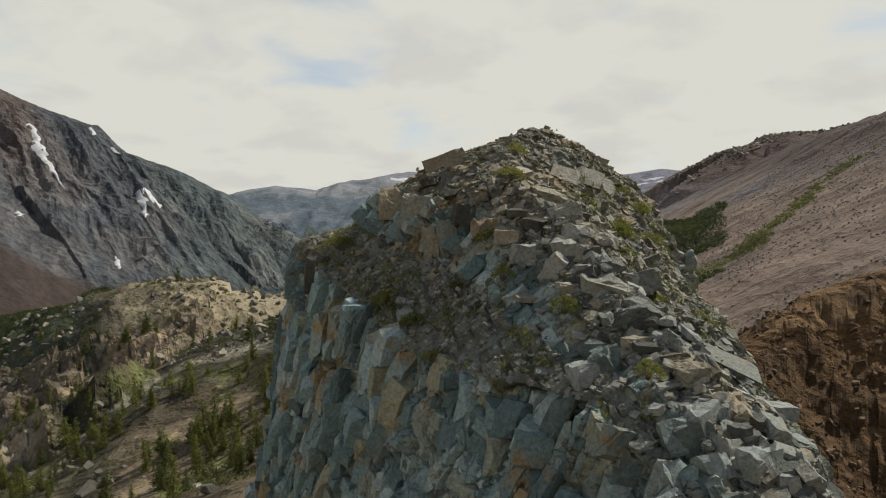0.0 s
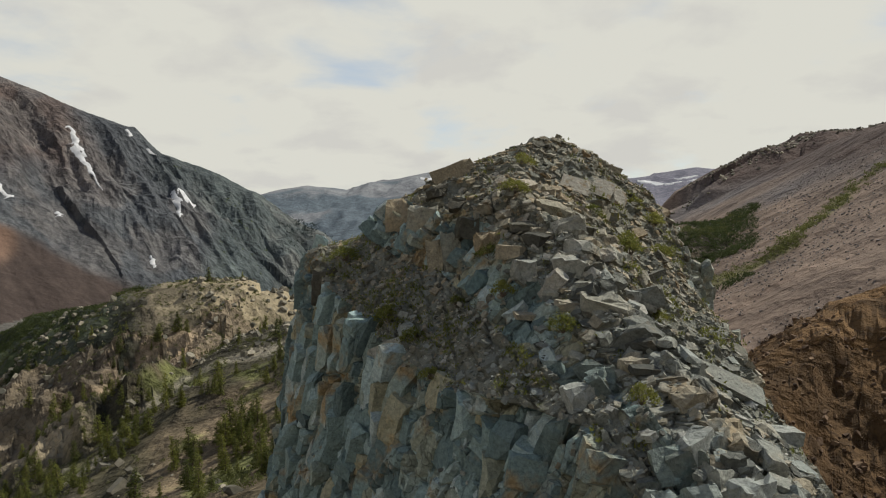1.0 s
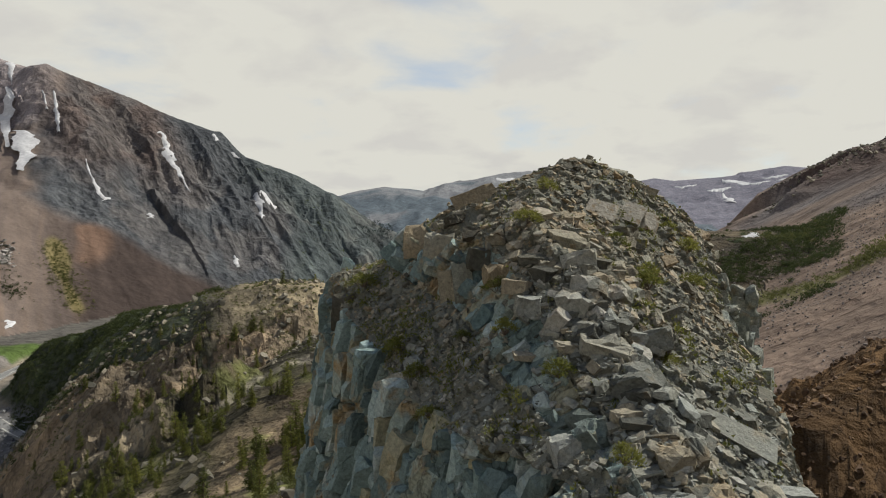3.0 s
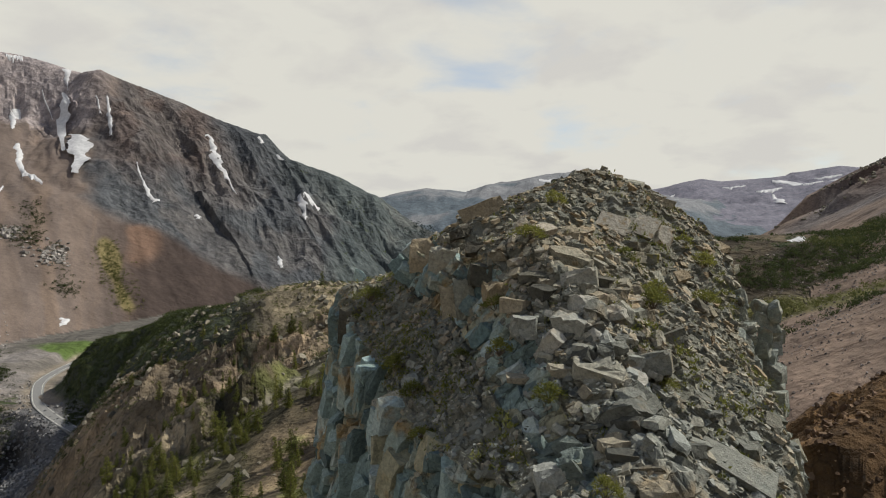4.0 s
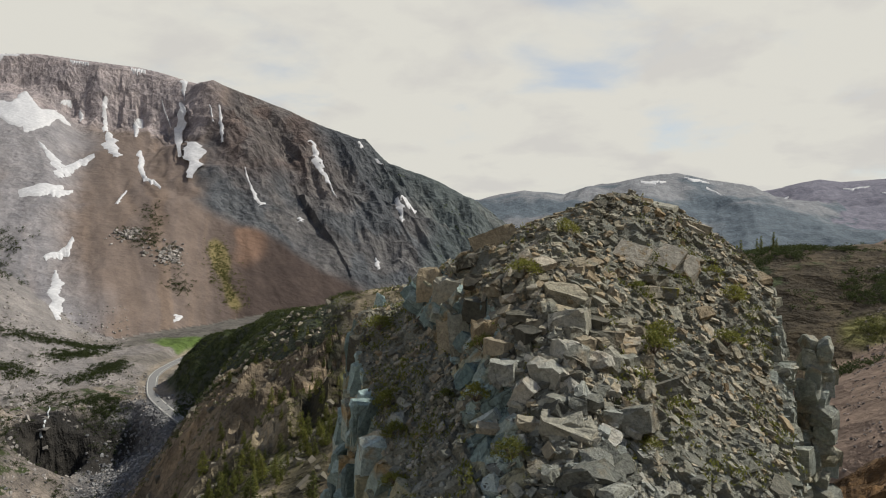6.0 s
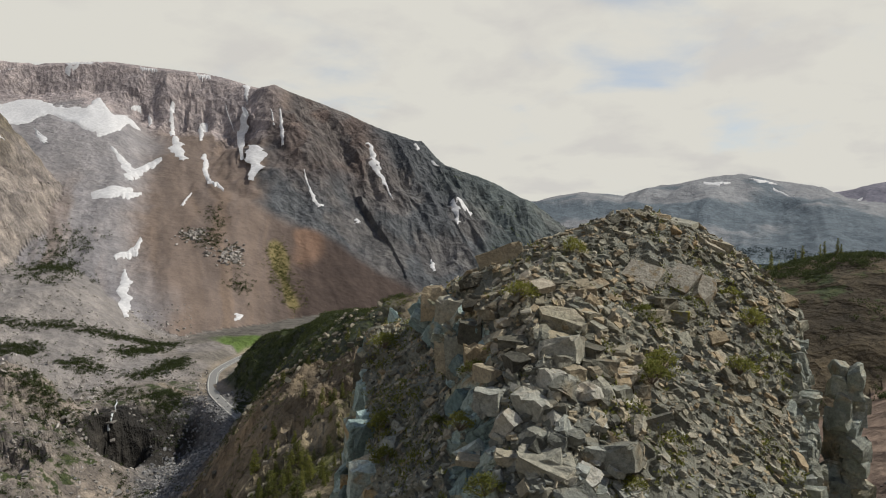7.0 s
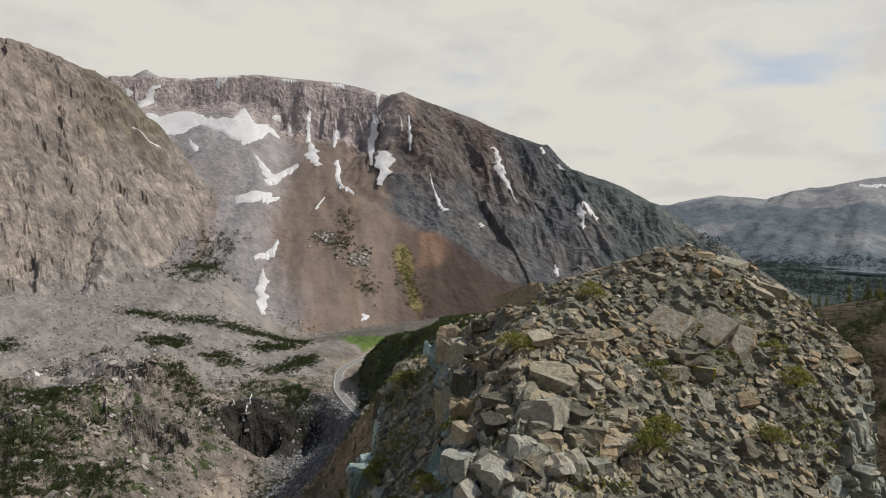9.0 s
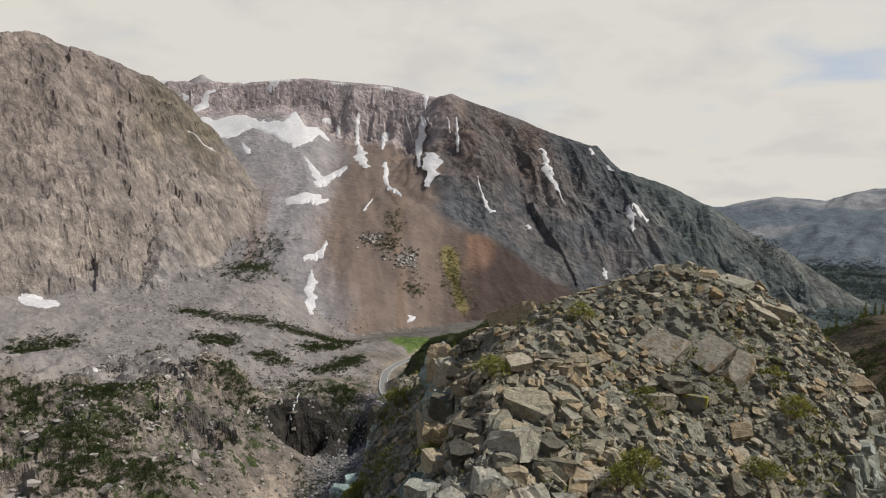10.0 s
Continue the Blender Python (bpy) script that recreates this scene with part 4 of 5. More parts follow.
# ---- boulders that stand out: easting, northing, height, length, breadth, thickness, turn, tip ----
BOULDERS_FOOT = (
    (9.4, 20.0, 112.2, 1.09, 1.07, 1.47, 29, 0), (8.6, 20.9, 112.5, 0.9, 0.89, 0.93, 44, 6), (8.3, 22.1, 113.1, 1.14, 1.12, 1.06, 38, -15), (9.3, 21.3, 112.8, 0.72, 0.7, 0.86, 9, -1),
    (9.0, 22.2, 113.2, 0.74, 0.72, 0.88, 33, -13), (9.7, 23.4, 113.3, 0.88, 0.71, 0.62, -30, -9), (10.4, 22.6, 112.7, 0.82, 0.8, 0.71, -3, 14), (7.8, 27.5, 115.5, 1.58, 1.25, 1.08, -19, 8),
    (5.3, 25.5, 113.7, 1.02, 1.0, 0.95, 19, -10), (7.3, 26.1, 114.7, 0.81, 0.75, 0.65, 23, -1), (8.4, 24.7, 114.3, 1.01, 0.74, 0.63, -49, -3), (10.0, 19.6, 112.0, 0.79, 0.78, 0.74, 2, 1))
BOULDERS_LOWER = (
    (7.6, 20.1, 111.6, 0.58, 0.52, 0.45, -27, 8), (9.0, 25.3, 114.3, 1.27, 0.93, 0.65, -30, -12), (8.3, 26.0, 114.8, 0.7, 0.69, 0.65, -33, 12), (7.0, 28.7, 115.8, 0.81, 0.74, 0.64, -34, -8),
    (7.4, 24.6, 114.1, 0.56, 0.54, 0.52, -50, -16), (8.4, 23.0, 113.4, 0.64, 0.47, 0.4, -24, -3), (8.7, 20.4, 112.2, 0.5, 0.49, 0.65, -29, -6), (6.8, 21.5, 112.1, 0.6, 0.54, 0.47, -13, 4),
    (7.2, 22.1, 112.6, 0.62, 0.55, 0.48, -25, -3), (11.1, 21.4, 111.9, 0.54, 0.46, 0.4, -27, -4), (10.9, 22.6, 112.3, 0.66, 0.54, 0.46, -1, 3), (4.3, 33.5, 118.9, 1.11, 0.93, 0.8, -48, 7))
BOULDERS_TRAIN = (
    (3.8, 34.7, 119.5, 1.15, 0.84, 0.53, 3, -6), (3.2, 33.4, 118.3, 1.11, 0.93, 0.81, -32, 0), (6.2, 32.3, 118.6, 1.06, 0.89, 0.77, -42, 5), (7.3, 32.7, 118.2, 1.07, 0.96, 0.83, -12, -16),
    (7.4, 34.9, 118.7, 1.27, 0.94, 0.71, 26, 5), (8.1, 35.4, 118.3, 0.9, 0.77, 0.66, -42, 3), (8.3, 34.0, 117.7, 1.18, 0.87, 0.46, -5, 3), (3.8, 32.1, 117.6, 1.13, 1.11, 1.11, 11, 4),
    (5.7, 31.5, 117.9, 1.27, 1.12, 0.97, -27, 14), (6.6, 31.3, 117.8, 0.68, 0.61, 0.53, 10, -5), (6.0, 30.5, 117.0, 1.23, 0.9, 0.62, -43, 0), (7.4, 30.4, 117.2, 0.78, 0.72, 0.62, -48, 6))
BOULDERS_MIDDLE = (
    (9.0, 31.0, 116.5, 1.65, 1.23, 1.06, 1, -15), (5.4, 29.7, 116.3, 0.99, 0.73, 0.61, 20, 10), (6.9, 29.5, 116.5, 1.84, 1.35, 0.81, -4, 8), (9.5, 33.6, 116.9, 1.6, 1.18, 0.86, 24, -16),
    (7.1, 37.8, 119.6, 1.11, 0.81, 0.52, 7, -14), (14.3, 49.7, 120.0, 1.12, 1.01, 0.87, 40, -5), (9.0, 35.4, 117.7, 0.59, 0.57, 0.61, 29, -4), (4.8, 30.5, 116.7, 0.68, 0.5, 0.42, -35, -1),
    (8.2, 30.6, 116.7, 0.56, 0.55, 0.52, 9, 6), (3.7, 30.3, 115.8, 1.02, 0.75, 0.42, 15, 6), (4.5, 34.1, 119.3, 0.62, 0.47, 0.41, 17, 0), (6.7, 33.3, 118.8, 0.73, 0.65, 0.56, 49, 13))
BOULDERS_UPPER = (
    (3.4, 36.0, 120.3, 0.66, 0.5, 0.43, -37, 7), (6.1, 33.3, 119.1, 0.97, 0.71, 0.56, -13, -14), (6.1, 34.3, 119.4, 1.63, 1.41, 1.22, 5, -11), (6.8, 35.4, 119.2, 1.14, 0.84, 0.71, -24, 5),
    (5.4, 36.4, 120.3, 1.74, 1.28, 1.02, 15, 7), (6.0, 37.8, 120.3, 1.44, 1.06, 0.77, -32, 5), (8.1, 36.0, 118.4, 0.86, 0.63, 0.4, -15, -11), (8.6, 37.0, 118.5, 0.69, 0.67, 1.0, -11, 4),
    (5.3, 38.9, 121.1, 0.96, 0.71, 0.5, -11, -5), (8.5, 42.5, 120.4, 1.59, 1.17, 0.74, -40, -7), (8.5, 41.2, 120.0, 1.21, 0.89, 0.71, 42, 3), (7.6, 39.0, 119.7, 0.68, 0.62, 0.53, 11, -6))
BOULDERS_SMALL = (
    (3.0, 35.9, 120.1, 0.82, 0.61, 0.43, 42, -13), (7.6, 36.8, 119.0, 0.59, 0.53, 0.46, -40, 9), (7.0, 40.0, 120.4, 0.75, 0.55, 0.3, -46, -1), (10.2, 42.2, 119.1, 0.56, 0.48, 0.42, 44, 6))
LICHEN_ROW = (9.4, 42.9, 119.75, 1.05, 0.9, 0.75, 12, 4)
BOULDERS_EDGE = (
    (11.7, 28.6, 113.5, 2.6, 1.9, 0.5, -20, 24), (13.0, 26.7, 111.9, 1.2, 0.9, 0.8, 10, 6), (6.2, 27.0, 112.6, 1.4, 1.2, 1.4, 20, -8), LICHEN_ROW, (12.0, 26.0, 112.3, 1.2, 0.9, 0.7, 15, 8))
BOULDERS_TOP = (
    (0.1, 43.4, 122.25, 2.1, 1.3, 1.45, 8, -22), (7.6, 44.2, 121.75, 1.7, 2.1, 0.55, -12, 30), (9.3, 45.0, 121.5, 1.5, 2.1, 0.55, -20, 32), (10.5, 45.4, 120.9, 1.1, 2.0, 0.45, -8, 34),
    (8.5, 44.6, 121.5, 0.6, 1.9, 0.25, -16, 30), (6.3, 48.8, 124.7, 1.9, 1.3, 0.4, 10, 4), (4.7, 48.3, 124.3, 1.5, 1.1, 0.45, -30, -6), (8.6, 50.0, 124.2, 2.0, 1.4, 0.5, -15, 12),
    (10.6, 49.9, 123.0, 1.7, 1.2, 0.6, 20, 16), (3.9, 46.2, 123.9, 1.9, 1.1, 0.4, 25, -10), (7.4, 49.2, 124.6, 1.6, 1.2, 0.42, 30, 6), (5.7, 47.4, 124.3, 1.5, 1.0, 0.4, -12, -4))
BOULDERS_CRAG = (
    (-3.0, 41.4, 119.8, 1.3, 1.1, 1.7, 10, 4), (-1.5, 40.0, 119.3, 1.4, 1.2, 1.8, -14, 6), (0.2, 36.9, 117.9, 0.9, 0.8, 1.9, 12, -8), (-0.6, 37.4, 117.7, 0.7, 0.8, 1.7, -10, -6),
    (1.2, 36.6, 119.3, 1.2, 1.0, 1.3, 18, 5), (2.2, 34.9, 118.7, 1.2, 0.9, 1.2, 30, -6), (-2.6, 33.6, 113.6, 1.8, 1.0, 0.9, -30, -16), (-7.4, 41.2, 115.6, 1.3, 1.1, 1.8, 6, 3))
for number, row in enumerate(BOULDERS_TOP + BOULDERS_FOOT + BOULDERS_LOWER + BOULDERS_TRAIN + BOULDERS_MIDDLE + BOULDERS_UPPER + BOULDERS_SMALL + BOULDERS_EDGE + BOULDERS_CRAG):
    x, y, z, long, broad, thick, turn, tip = row
    flat = thick < 0.42 * long and number > 0
    stone = new("boulder", (SLAB_MESHES if flat else BLOCK_MESHES)[(number * 5) % 14])
    stone.matrix_basis = pose(x, y, z - 0.06, 0.5 * tip, tip, turn) @ Matrix.Diagonal((long * 1.12, broad * 1.12, thick / (0.34 if flat else 0.54) * (0.8 if thick < 1.5 else 1.1), 1))
    words = "large angular grey boulder lying on the rubble"
    if 1 <= number <= 4:
        stone.data = stone_mesh("boulder", SLABS[2 * number], BEDROCK)
        stone.matrix_basis = pose(x, y - 0.1, z - 0.12, 34, 0.75 * tip, 0.6 * turn) @ Matrix.Diagonal((long * 1.1, broad * 1.1, thick / 0.3, 1))
    if number == 0:
        words = "long grey slab leaning out from the rubble near the summit"
    elif thick > 1.5:
        words = "upright tan and grey rock column standing at the crag"
    elif flat:
        words = "flat grey rock slab lying on the rubble"
    elif long < 0.8:
        words = "small angular grey boulder among larger ones on the ridge"
    if row == LICHEN_ROW:
        stone.data = stone_mesh("boulder", BLOCKS[3], LICHEN)
        words = "angular boulder covered with yellow-green lichen"
    tagged(stone, words, "boulder", "boulders on the rock outcrop")
for k, (size, number, m) in enumerate(BIG_STONES):
    part("stone", STONE_MESHES[number], outcrop, "", solid(m))
for number, m in wall_poses[:300]:
    part("rock_block", COLUMN_MESHES[number], outcrop, "", solid(m))

# ---- the free-standing pillar beside the wall ----
pillar = tagged(new("rock_pillar"), "split rock pillar of stacked tan and grey blocks beside the wall", "rock pillar")
pillar.location = (17.7, 51.2, 103)
for k in range(16):
    z = 103.8 + 0.8 * k
    wide = 2.35 - 0.075 * k
    for side in (-1, 1):
        m = pose(17.7 + side * wide * 0.24 + 0.12 * math.sin(k * 2.1), 51.2 + 0.5 * side * math.cos(k), z, 4 * math.sin(3 * k), 5 * math.cos(5 * k + side), 30 * math.sin(k + side)) @ Matrix.Diagonal((wide * 0.72, wide * 0.85, 1.25, 1))
        part("rock_block", COLUMN_MESHES[(3 * k + side) % 18], pillar, "", m)


# ================= on the land =================
def land_z(x, y):
    """Height of the land sheet as meshed, for single places or arrays."""
    x, y = np.asarray(x, float), np.asarray(y, float)
    r, a = np.hypot(x, y), np.arctan2(-x, y)
    i = np.clip(np.searchsorted(RINGS, r) - 1, 0, len(RINGS) - 2)
    j = np.clip(np.searchsorted(fine_az, a) - 1, 0, len(fine_az) - 2)
    u = np.clip((r - RINGS[i]) / (RINGS[i + 1] - RINGS[i]), 0, 1)
    v = np.clip((a - fine_az[j]) / (fine_az[j + 1] - fine_az[j]), 0, 1)
    return (gz[i, j] * (1 - u) + gz[i + 1, j] * u) * (1 - v) + (gz[i, j + 1] * (1 - u) + gz[i + 1, j + 1] * u) * v


# ---- snow lying in gullies ----
snow_paint = Paint("old_snow", 0.7)
SNOW_WHITE = snow_paint.done(snow_paint.ramp(snow_paint.noise(0.2, 5), (0.3, (0.41, 0.4, 0.41)), (0.7, (0.6, 0.59, 0.59))), snow_paint.noise(0.5, 4), 0.5, 0.5)


def snow_sheet(edge, a0, a1, r0, r1, wild=22):
    """Snow that lies on the land wherever edge(az, r, d), in metres inside its border, is above zero."""
    j0, j1 = np.searchsorted(fine_az, [radians(a0), radians(a1)])
    i0, i1 = np.searchsorted(RINGS, [r0, r1])
    x, y, z = gx[i0:i1, j0:j1], gy[i0:i1, j0:j1], gz[i0:i1, j0:j1].copy()
    for k in range(3):
        z[1:-1, 1:-1] = 0.4 * z[1:-1, 1:-1] + 0.15 * (z[:-2, 1:-1] + z[2:, 1:-1] + z[1:-1, :-2] + z[1:-1, 2:])
    f = edge(np.degrees(np.arctan2(-x, y)), np.hypot(x, y), along(MASSIF, x, y)[0])
    f = np.minimum(f, 30) + wild * fbm(x / 60, y / 60, 5, 131, 0.6)
    z = z + np.clip(f / 7, -1, 1) * 2.2
    quads = sheet_faces(*x.shape)
    quads = quads[(f.ravel()[quads] > 0).any(1)]
    owner = {}

    def root(k):
        while owner.setdefault(k, k) != k:
            owner[k] = owner[owner[k]]
            k = owner[k]
        return k

    for q in quads.tolist():
        for k in q[1:]:
            owner[root(k)] = root(q[0])
    lots = {}
    for q in quads.tolist():
        lots.setdefault(root(q[0]), []).append(q)
    for lot in lots.values():
        if len(lot) < 12:
            continue
        used, part_faces = np.unique(np.array(lot), return_inverse=True)
        v = np.stack([x, y, z], -1).reshape(-1, 3)[used]
        ob = new("snow_patch", mesh_of("snow_patch", v, part_faces.reshape(-1, 4), SNOW_WHITE, False))
        tagged(ob, "broad field of old white snow below the cliffs", "snow patch", "snow patches on the mountains")


def between(az, v, at, lo, hi):
    inside = np.minimum(v - np.interp(az, at, lo), np.interp(az, at, hi) - v)
    return np.minimum(inside, np.minimum(az - at[0], at[-1] - az) * 28)


snow_sheet(lambda az, r, d: between(az, r, (48.4, 49.5, 50.4, 51.3, 52.3, 53.3, 54.2, 55.5, 56.6, 57.4), (1626, 1550, 1522, 1533, 1608, 1672, 1678, 1637, 1644, 1758), (1678, 1653, 1733, 1659, 1688, 1723, 1776, 1817, 1794, 1814)), 47, 59, 1492, 1847, 17)
snow_sheet(lambda az, r, d: between(az, r, (57.1, 57.6, 58.1), (1885, 1866, 1845), (1895, 1894, 1891)), 56, 60, 1815, 1925, 6)
snow_sheet(lambda az, r, d: between(az, r, (48.0, 49.7, 50.9), (1320, 1278, 1296), (1338, 1325, 1316)), 46, 52, 1245, 1371, 12)
snow_sheet(lambda az, r, d: np.minimum(between(az, d, (47, 50, 51.5, 54, 57, 60, 62), (3, 3, 2, 2, 2, 2, 2), (4, 6, 16, 17, 24, 30, 30)) * 0.9, np.interp(az, (43.2, 49.5, 54, 60), (1720, 1820, 1900, 2000)) - r), 40, 62, 1600, 2010)
snow_sheet(lambda az, r, d: 17 - np.hypot((az - 68.3) * 16 - (r - 952) * 0.35, (r - 952) * 0.7), 66, 71.5, 860, 1040, 4)
SNOW = []
SNOW.append(((-1016, 831, -1003, 820), (-999, 846, -981, 831), (-994, 874, -970, 854), (-980, 896, -974, 890)))
SNOW.append(((-1289, 919, -1283, 922), (-1254, 900, -1243, 906), (-1220, 886, -1212, 889)))
SNOW.append(((-1195, 1169, -1189, 1177), (-1174, 1150, -1167, 1160), (-1122, 1101, -1110, 1111), (-1067, 1052, -1041, 1067), (-1021, 1023, -1010, 1027)))
SNOW.append(((-1112, 1185, -1097, 1188), (-1104, 1166, -1072, 1151), (-1061, 1118, -1057, 1120)))
SNOW.append(((-1018, 1082, -1014, 1090), (-965, 1025, -960, 1039), (-931, 999, -918, 996)))
SNOW.append(((-931, 1002, -911, 981), (-902, 995, -886, 977), (-868, 977, -859, 965)))
SNOW.append(((-1014, 1198, -981, 1178), (-998, 1174, -973, 1166), (-992, 1154, -959, 1141), (-900, 1058, -893, 1058)))
SNOW.append(((-920, 1103, -909, 1105), (-900, 1074, -864, 1089), (-867, 1041, -838, 1043), (-834, 1001, -822, 1001)))
SNOW.append(((-915, 1196, -911, 1197), (-881, 1154, -870, 1153), (-846, 1113, -840, 1113)))
SNOW.append(((-1070, 1263, -1052, 1272), (-1045, 1242, -1036, 1244), (-1024, 1222, -1018, 1220)))
SNOW.append(((-1076, 1214, -1072, 1213), (-1051, 1198, -1045, 1197), (-1027, 1184, -1017, 1178)))
SNOW.append(((-935, 1192, -930, 1191), (-904, 1160, -900, 1161)))
SNOW.append(((-724, 1227, -722, 1239), (-707, 1213, -696, 1220), (-692, 1183, -666, 1186), (-662, 1167, -654, 1175), (-640, 1156, -634, 1157), (-612, 1134, -609, 1134)))
SNOW.append(((-769, 1077, -767, 1079), (-736, 1046, -732, 1047), (-711, 1026, -708, 1032), (-698, 1023, -692, 1036)))
SNOW.append(((-536, 1219, -521, 1206), (-518, 1188, -504, 1190), (-504, 1173, -496, 1171), (-485, 1136, -482, 1137)))
SNOW.append(((-515, 1202, -517, 1220), (-500, 1198, -499, 1216), (-484, 1194, -484, 1207)))
SNOW.append(((-643, 1054, -638, 1058), (-637, 1044, -630, 1052)))
SNOW.append(((-606, 1282, -597, 1281), (-599, 1274, -584, 1276)))
SNOW.append(((-647, 1285, -643, 1292), (-634, 1279, -632, 1290)))
SNOW.append(((-498, 1056, -495, 1056), (-489, 1040, -484, 1046), (-482, 1032, -478, 1039)))
SNOW.append(((-816, 712, -812, 715), (-788, 681, -777, 692), (-759, 653, -748, 666), (-711, 623, -711, 630)))
SNOW.append(((-849, 724, -839, 720), (-849, 744, -835, 734), (-853, 764, -831, 750), (-875, 795, -859, 786)))
SNOW.append(((-889, 893, -885, 896), (-911, 924, -905, 930), (-920, 949, -917, 950)))
SNOW.append(((-637, 738, -637, 743), (-631, 731, -629, 745), (-624, 726, -623, 735)))
SNOW.append(((-666, 312, -680, 329), (-660, 311, -654, 318)))
SNOW.append(((800, 3452, 811, 3453), (784, 3355, 816, 3354), (769, 3304, 812, 3262)))
SNOW.append(((901, 3903, 888, 3846), (951, 3842, 923, 3726), (990, 3654, 959, 3537)))
SNOW.append(((-253, 3337, -247, 3269), (-180, 3259, -178, 3218)))
SNOW.append(((29, 3328, 29, 3286), (70, 3271, 70, 3241), (107, 3159, 106, 3133)))
# a sliver behind the outcrop, and tongues in the bowl below the cliffs
SNOW.append(((64.5, 236, 65.0, 232), (67.5, 240, 68.4, 235), (71, 244, 71.6, 240)))
SNOW.append(((-1141, 962, -1132, 965), (-1113, 951, -1099, 960), (-1086, 939, -1055, 949), (-1045, 914, -1025, 928), (-1014, 896, -1013, 906)))
SNOW.append(((-1050, 935, -1019, 917), (-1072, 991, -1043, 970), (-1062, 1019, -1048, 1008)))
SNOW.append(((-1302, 925, -1294, 926), (-1280, 916, -1248, 910), (-1227, 890, -1210, 893)))
SNOW.append(((-1102, 680, -1106, 687), (-1107, 698, -1104, 704), (-1103, 718, -1104, 729), (-1101, 733, -1100, 736)))
SNOW.append(((-1273, 1136, -1266, 1129), (-1264, 1154, -1252, 1144)))
SNOW.append(((-1227, 1139, -1219, 1139), (-1205, 1121, -1207, 1136)))
# snow along the plateau edge
for a0, a1, deep in ((47.6, 46.4, 14), (43.6, 42.6, 20)):
    edge = [(az, float(np.interp(az, (43.2, 49.5, 54, 60), (1720, 1820, 1900, 2000)))) for az in np.linspace(a0, a1, 5)]
    SNOW.append(tuple((*bearing(az, r - 6, 0)[:2], *bearing(az, r - 6 - deep, 0)[:2]) for az, r in edge))
# far snow, by bearing and distance
for az, r, wide, deep in ((-5.5, 3800, 90, 60), (-10.4, 3900, 110, 35), (-12.8, 3650, 110, 70), (-15.6, 3700, 90, 60), (-16.6, 3900, 120, 40), (-17.6, 3750, 120, 70), (-20.2, 3700, 130, 70), (3.2, 3300, 90, 50), (0.2, 3400, 110, 50)):
    c, s = math.cos(radians(az)), math.sin(radians(az))
    SNOW.append(tuple((-s * (r + k * 9) + c * wide * (k / 3 - 0.5), c * (r + k * 9) + s * wide * (k / 3 - 0.5), -s * (r + k * 9 - deep * h) + c * wide * (k / 3 - 0.5), c * (r + k * 9 - deep * h) + s * wide * (k / 3 - 0.5)) for k, h in enumerate((0.3, 1.0, 0.8, 0.3))))
for number, rows in enumerate(SNOW):
    rows = np.array(rows, float)
    steps = np.concatenate([np.linspace(k, k + 1, 22, endpoint=False) for k in range(len(rows) - 1)] + [[len(rows) - 1.0]])
    edge = np.stack([np.interp(steps, np.arange(len(rows)), rows[:, c]) for c in range(4)], -1)
    for k in range(8):
        edge[1:-1] = 0.5 * edge[1:-1] + 0.25 * (edge[:-2] + edge[2:])
    broad = float(np.linalg.norm(edge[:, 2:] - edge[:, :2], axis=1).max())
    span = np.linspace(-0.5, 0.5, int(np.clip(broad / 4, 9, 45)))
    wob = 0.95 + 0.4 * soft_noise(steps * 2.3 + number * 7.7, steps * 0 + 1.5, 5) + 0.42 * soft_noise(steps * 6.1, steps * 0 + number, 9)
    wob = wob + 0.3 * soft_noise(steps * 15.0, steps * 0 + number, 19) + 0.2 * soft_noise(steps * 29.0, steps * 0 + number, 23)
    calm = np.clip(7.0 / np.linalg.norm(edge[:, 2:] - edge[:, :2], axis=1), 0.15, 1.0)
    wob = 1 + (wob - 1) * calm
    mid, half = 0.5 * (edge[:, :2] + edge[:, 2:]), (edge[:, 2:] - edge[:, :2]) * wob[:, None]
    shift = 0.26 * soft_noise(steps * 3.7, steps * 0 + number, 15)
    px = mid[:, None, :] + half[:, None, :] * (span[None, :, None] + shift[:, None, None])
    near = np.hypot(px[..., 0], px[..., 1])
    pz = land_z(px[..., 0], px[..., 1]) + (0.0011 if broad < 36 or near.max() > 2500 else 0.0028) * near * (1 - 1.2 * (2 * np.abs(span))[None, :] ** 6)
    if broad >= 36 and near.max() < 2500:
        for sx, sy in ((9, 0), (-9, 0), (0, 9), (0, -9), (16, 8), (-16, -8)):
            pz = np.maximum(pz, land_z(px[..., 0] + sx, px[..., 1] + sy))
    for k in range(6):
        pz[1:-1] = 0.5 * pz[1:-1] + 0.25 * (pz[:-2] + pz[2:])
        pz[:, 1:-1] = 0.6 * pz[:, 1:-1] + 0.2 * (pz[:, :-2] + pz[:, 2:])
    patch = new("snow_patch", mesh_of("snow_patch", np.concatenate([px, pz[..., None]], -1).reshape(-1, 3), sheet_faces(*pz.shape), SNOW_WHITE, False))
    tagged(patch, "patch of old white snow lying in a mountain gully", "snow patch", "snow patches on the mountains")

# ---- the road ----
asphalt = Paint("asphalt", 0.9)
ASPHALT = asphalt.done(asphalt.ramp(asphalt.noise(0.7, 5), (0.3, (0.16, 0.155, 0.15)), (0.7, (0.22, 0.215, 0.205))), asphalt.noise(4, 3), 0.02, 0.4)
lines_paint = Paint("road_paint", 0.7)
ROAD_LINE = lines_paint.done((0.62, 0.6, 0.52))


def ribbon(name, line, half_wide, lift, offset, material):
    ways = np.array(line, float)
    t = np.arange(len(ways))
    fine_t = np.linspace(0, len(ways) - 1, 140)
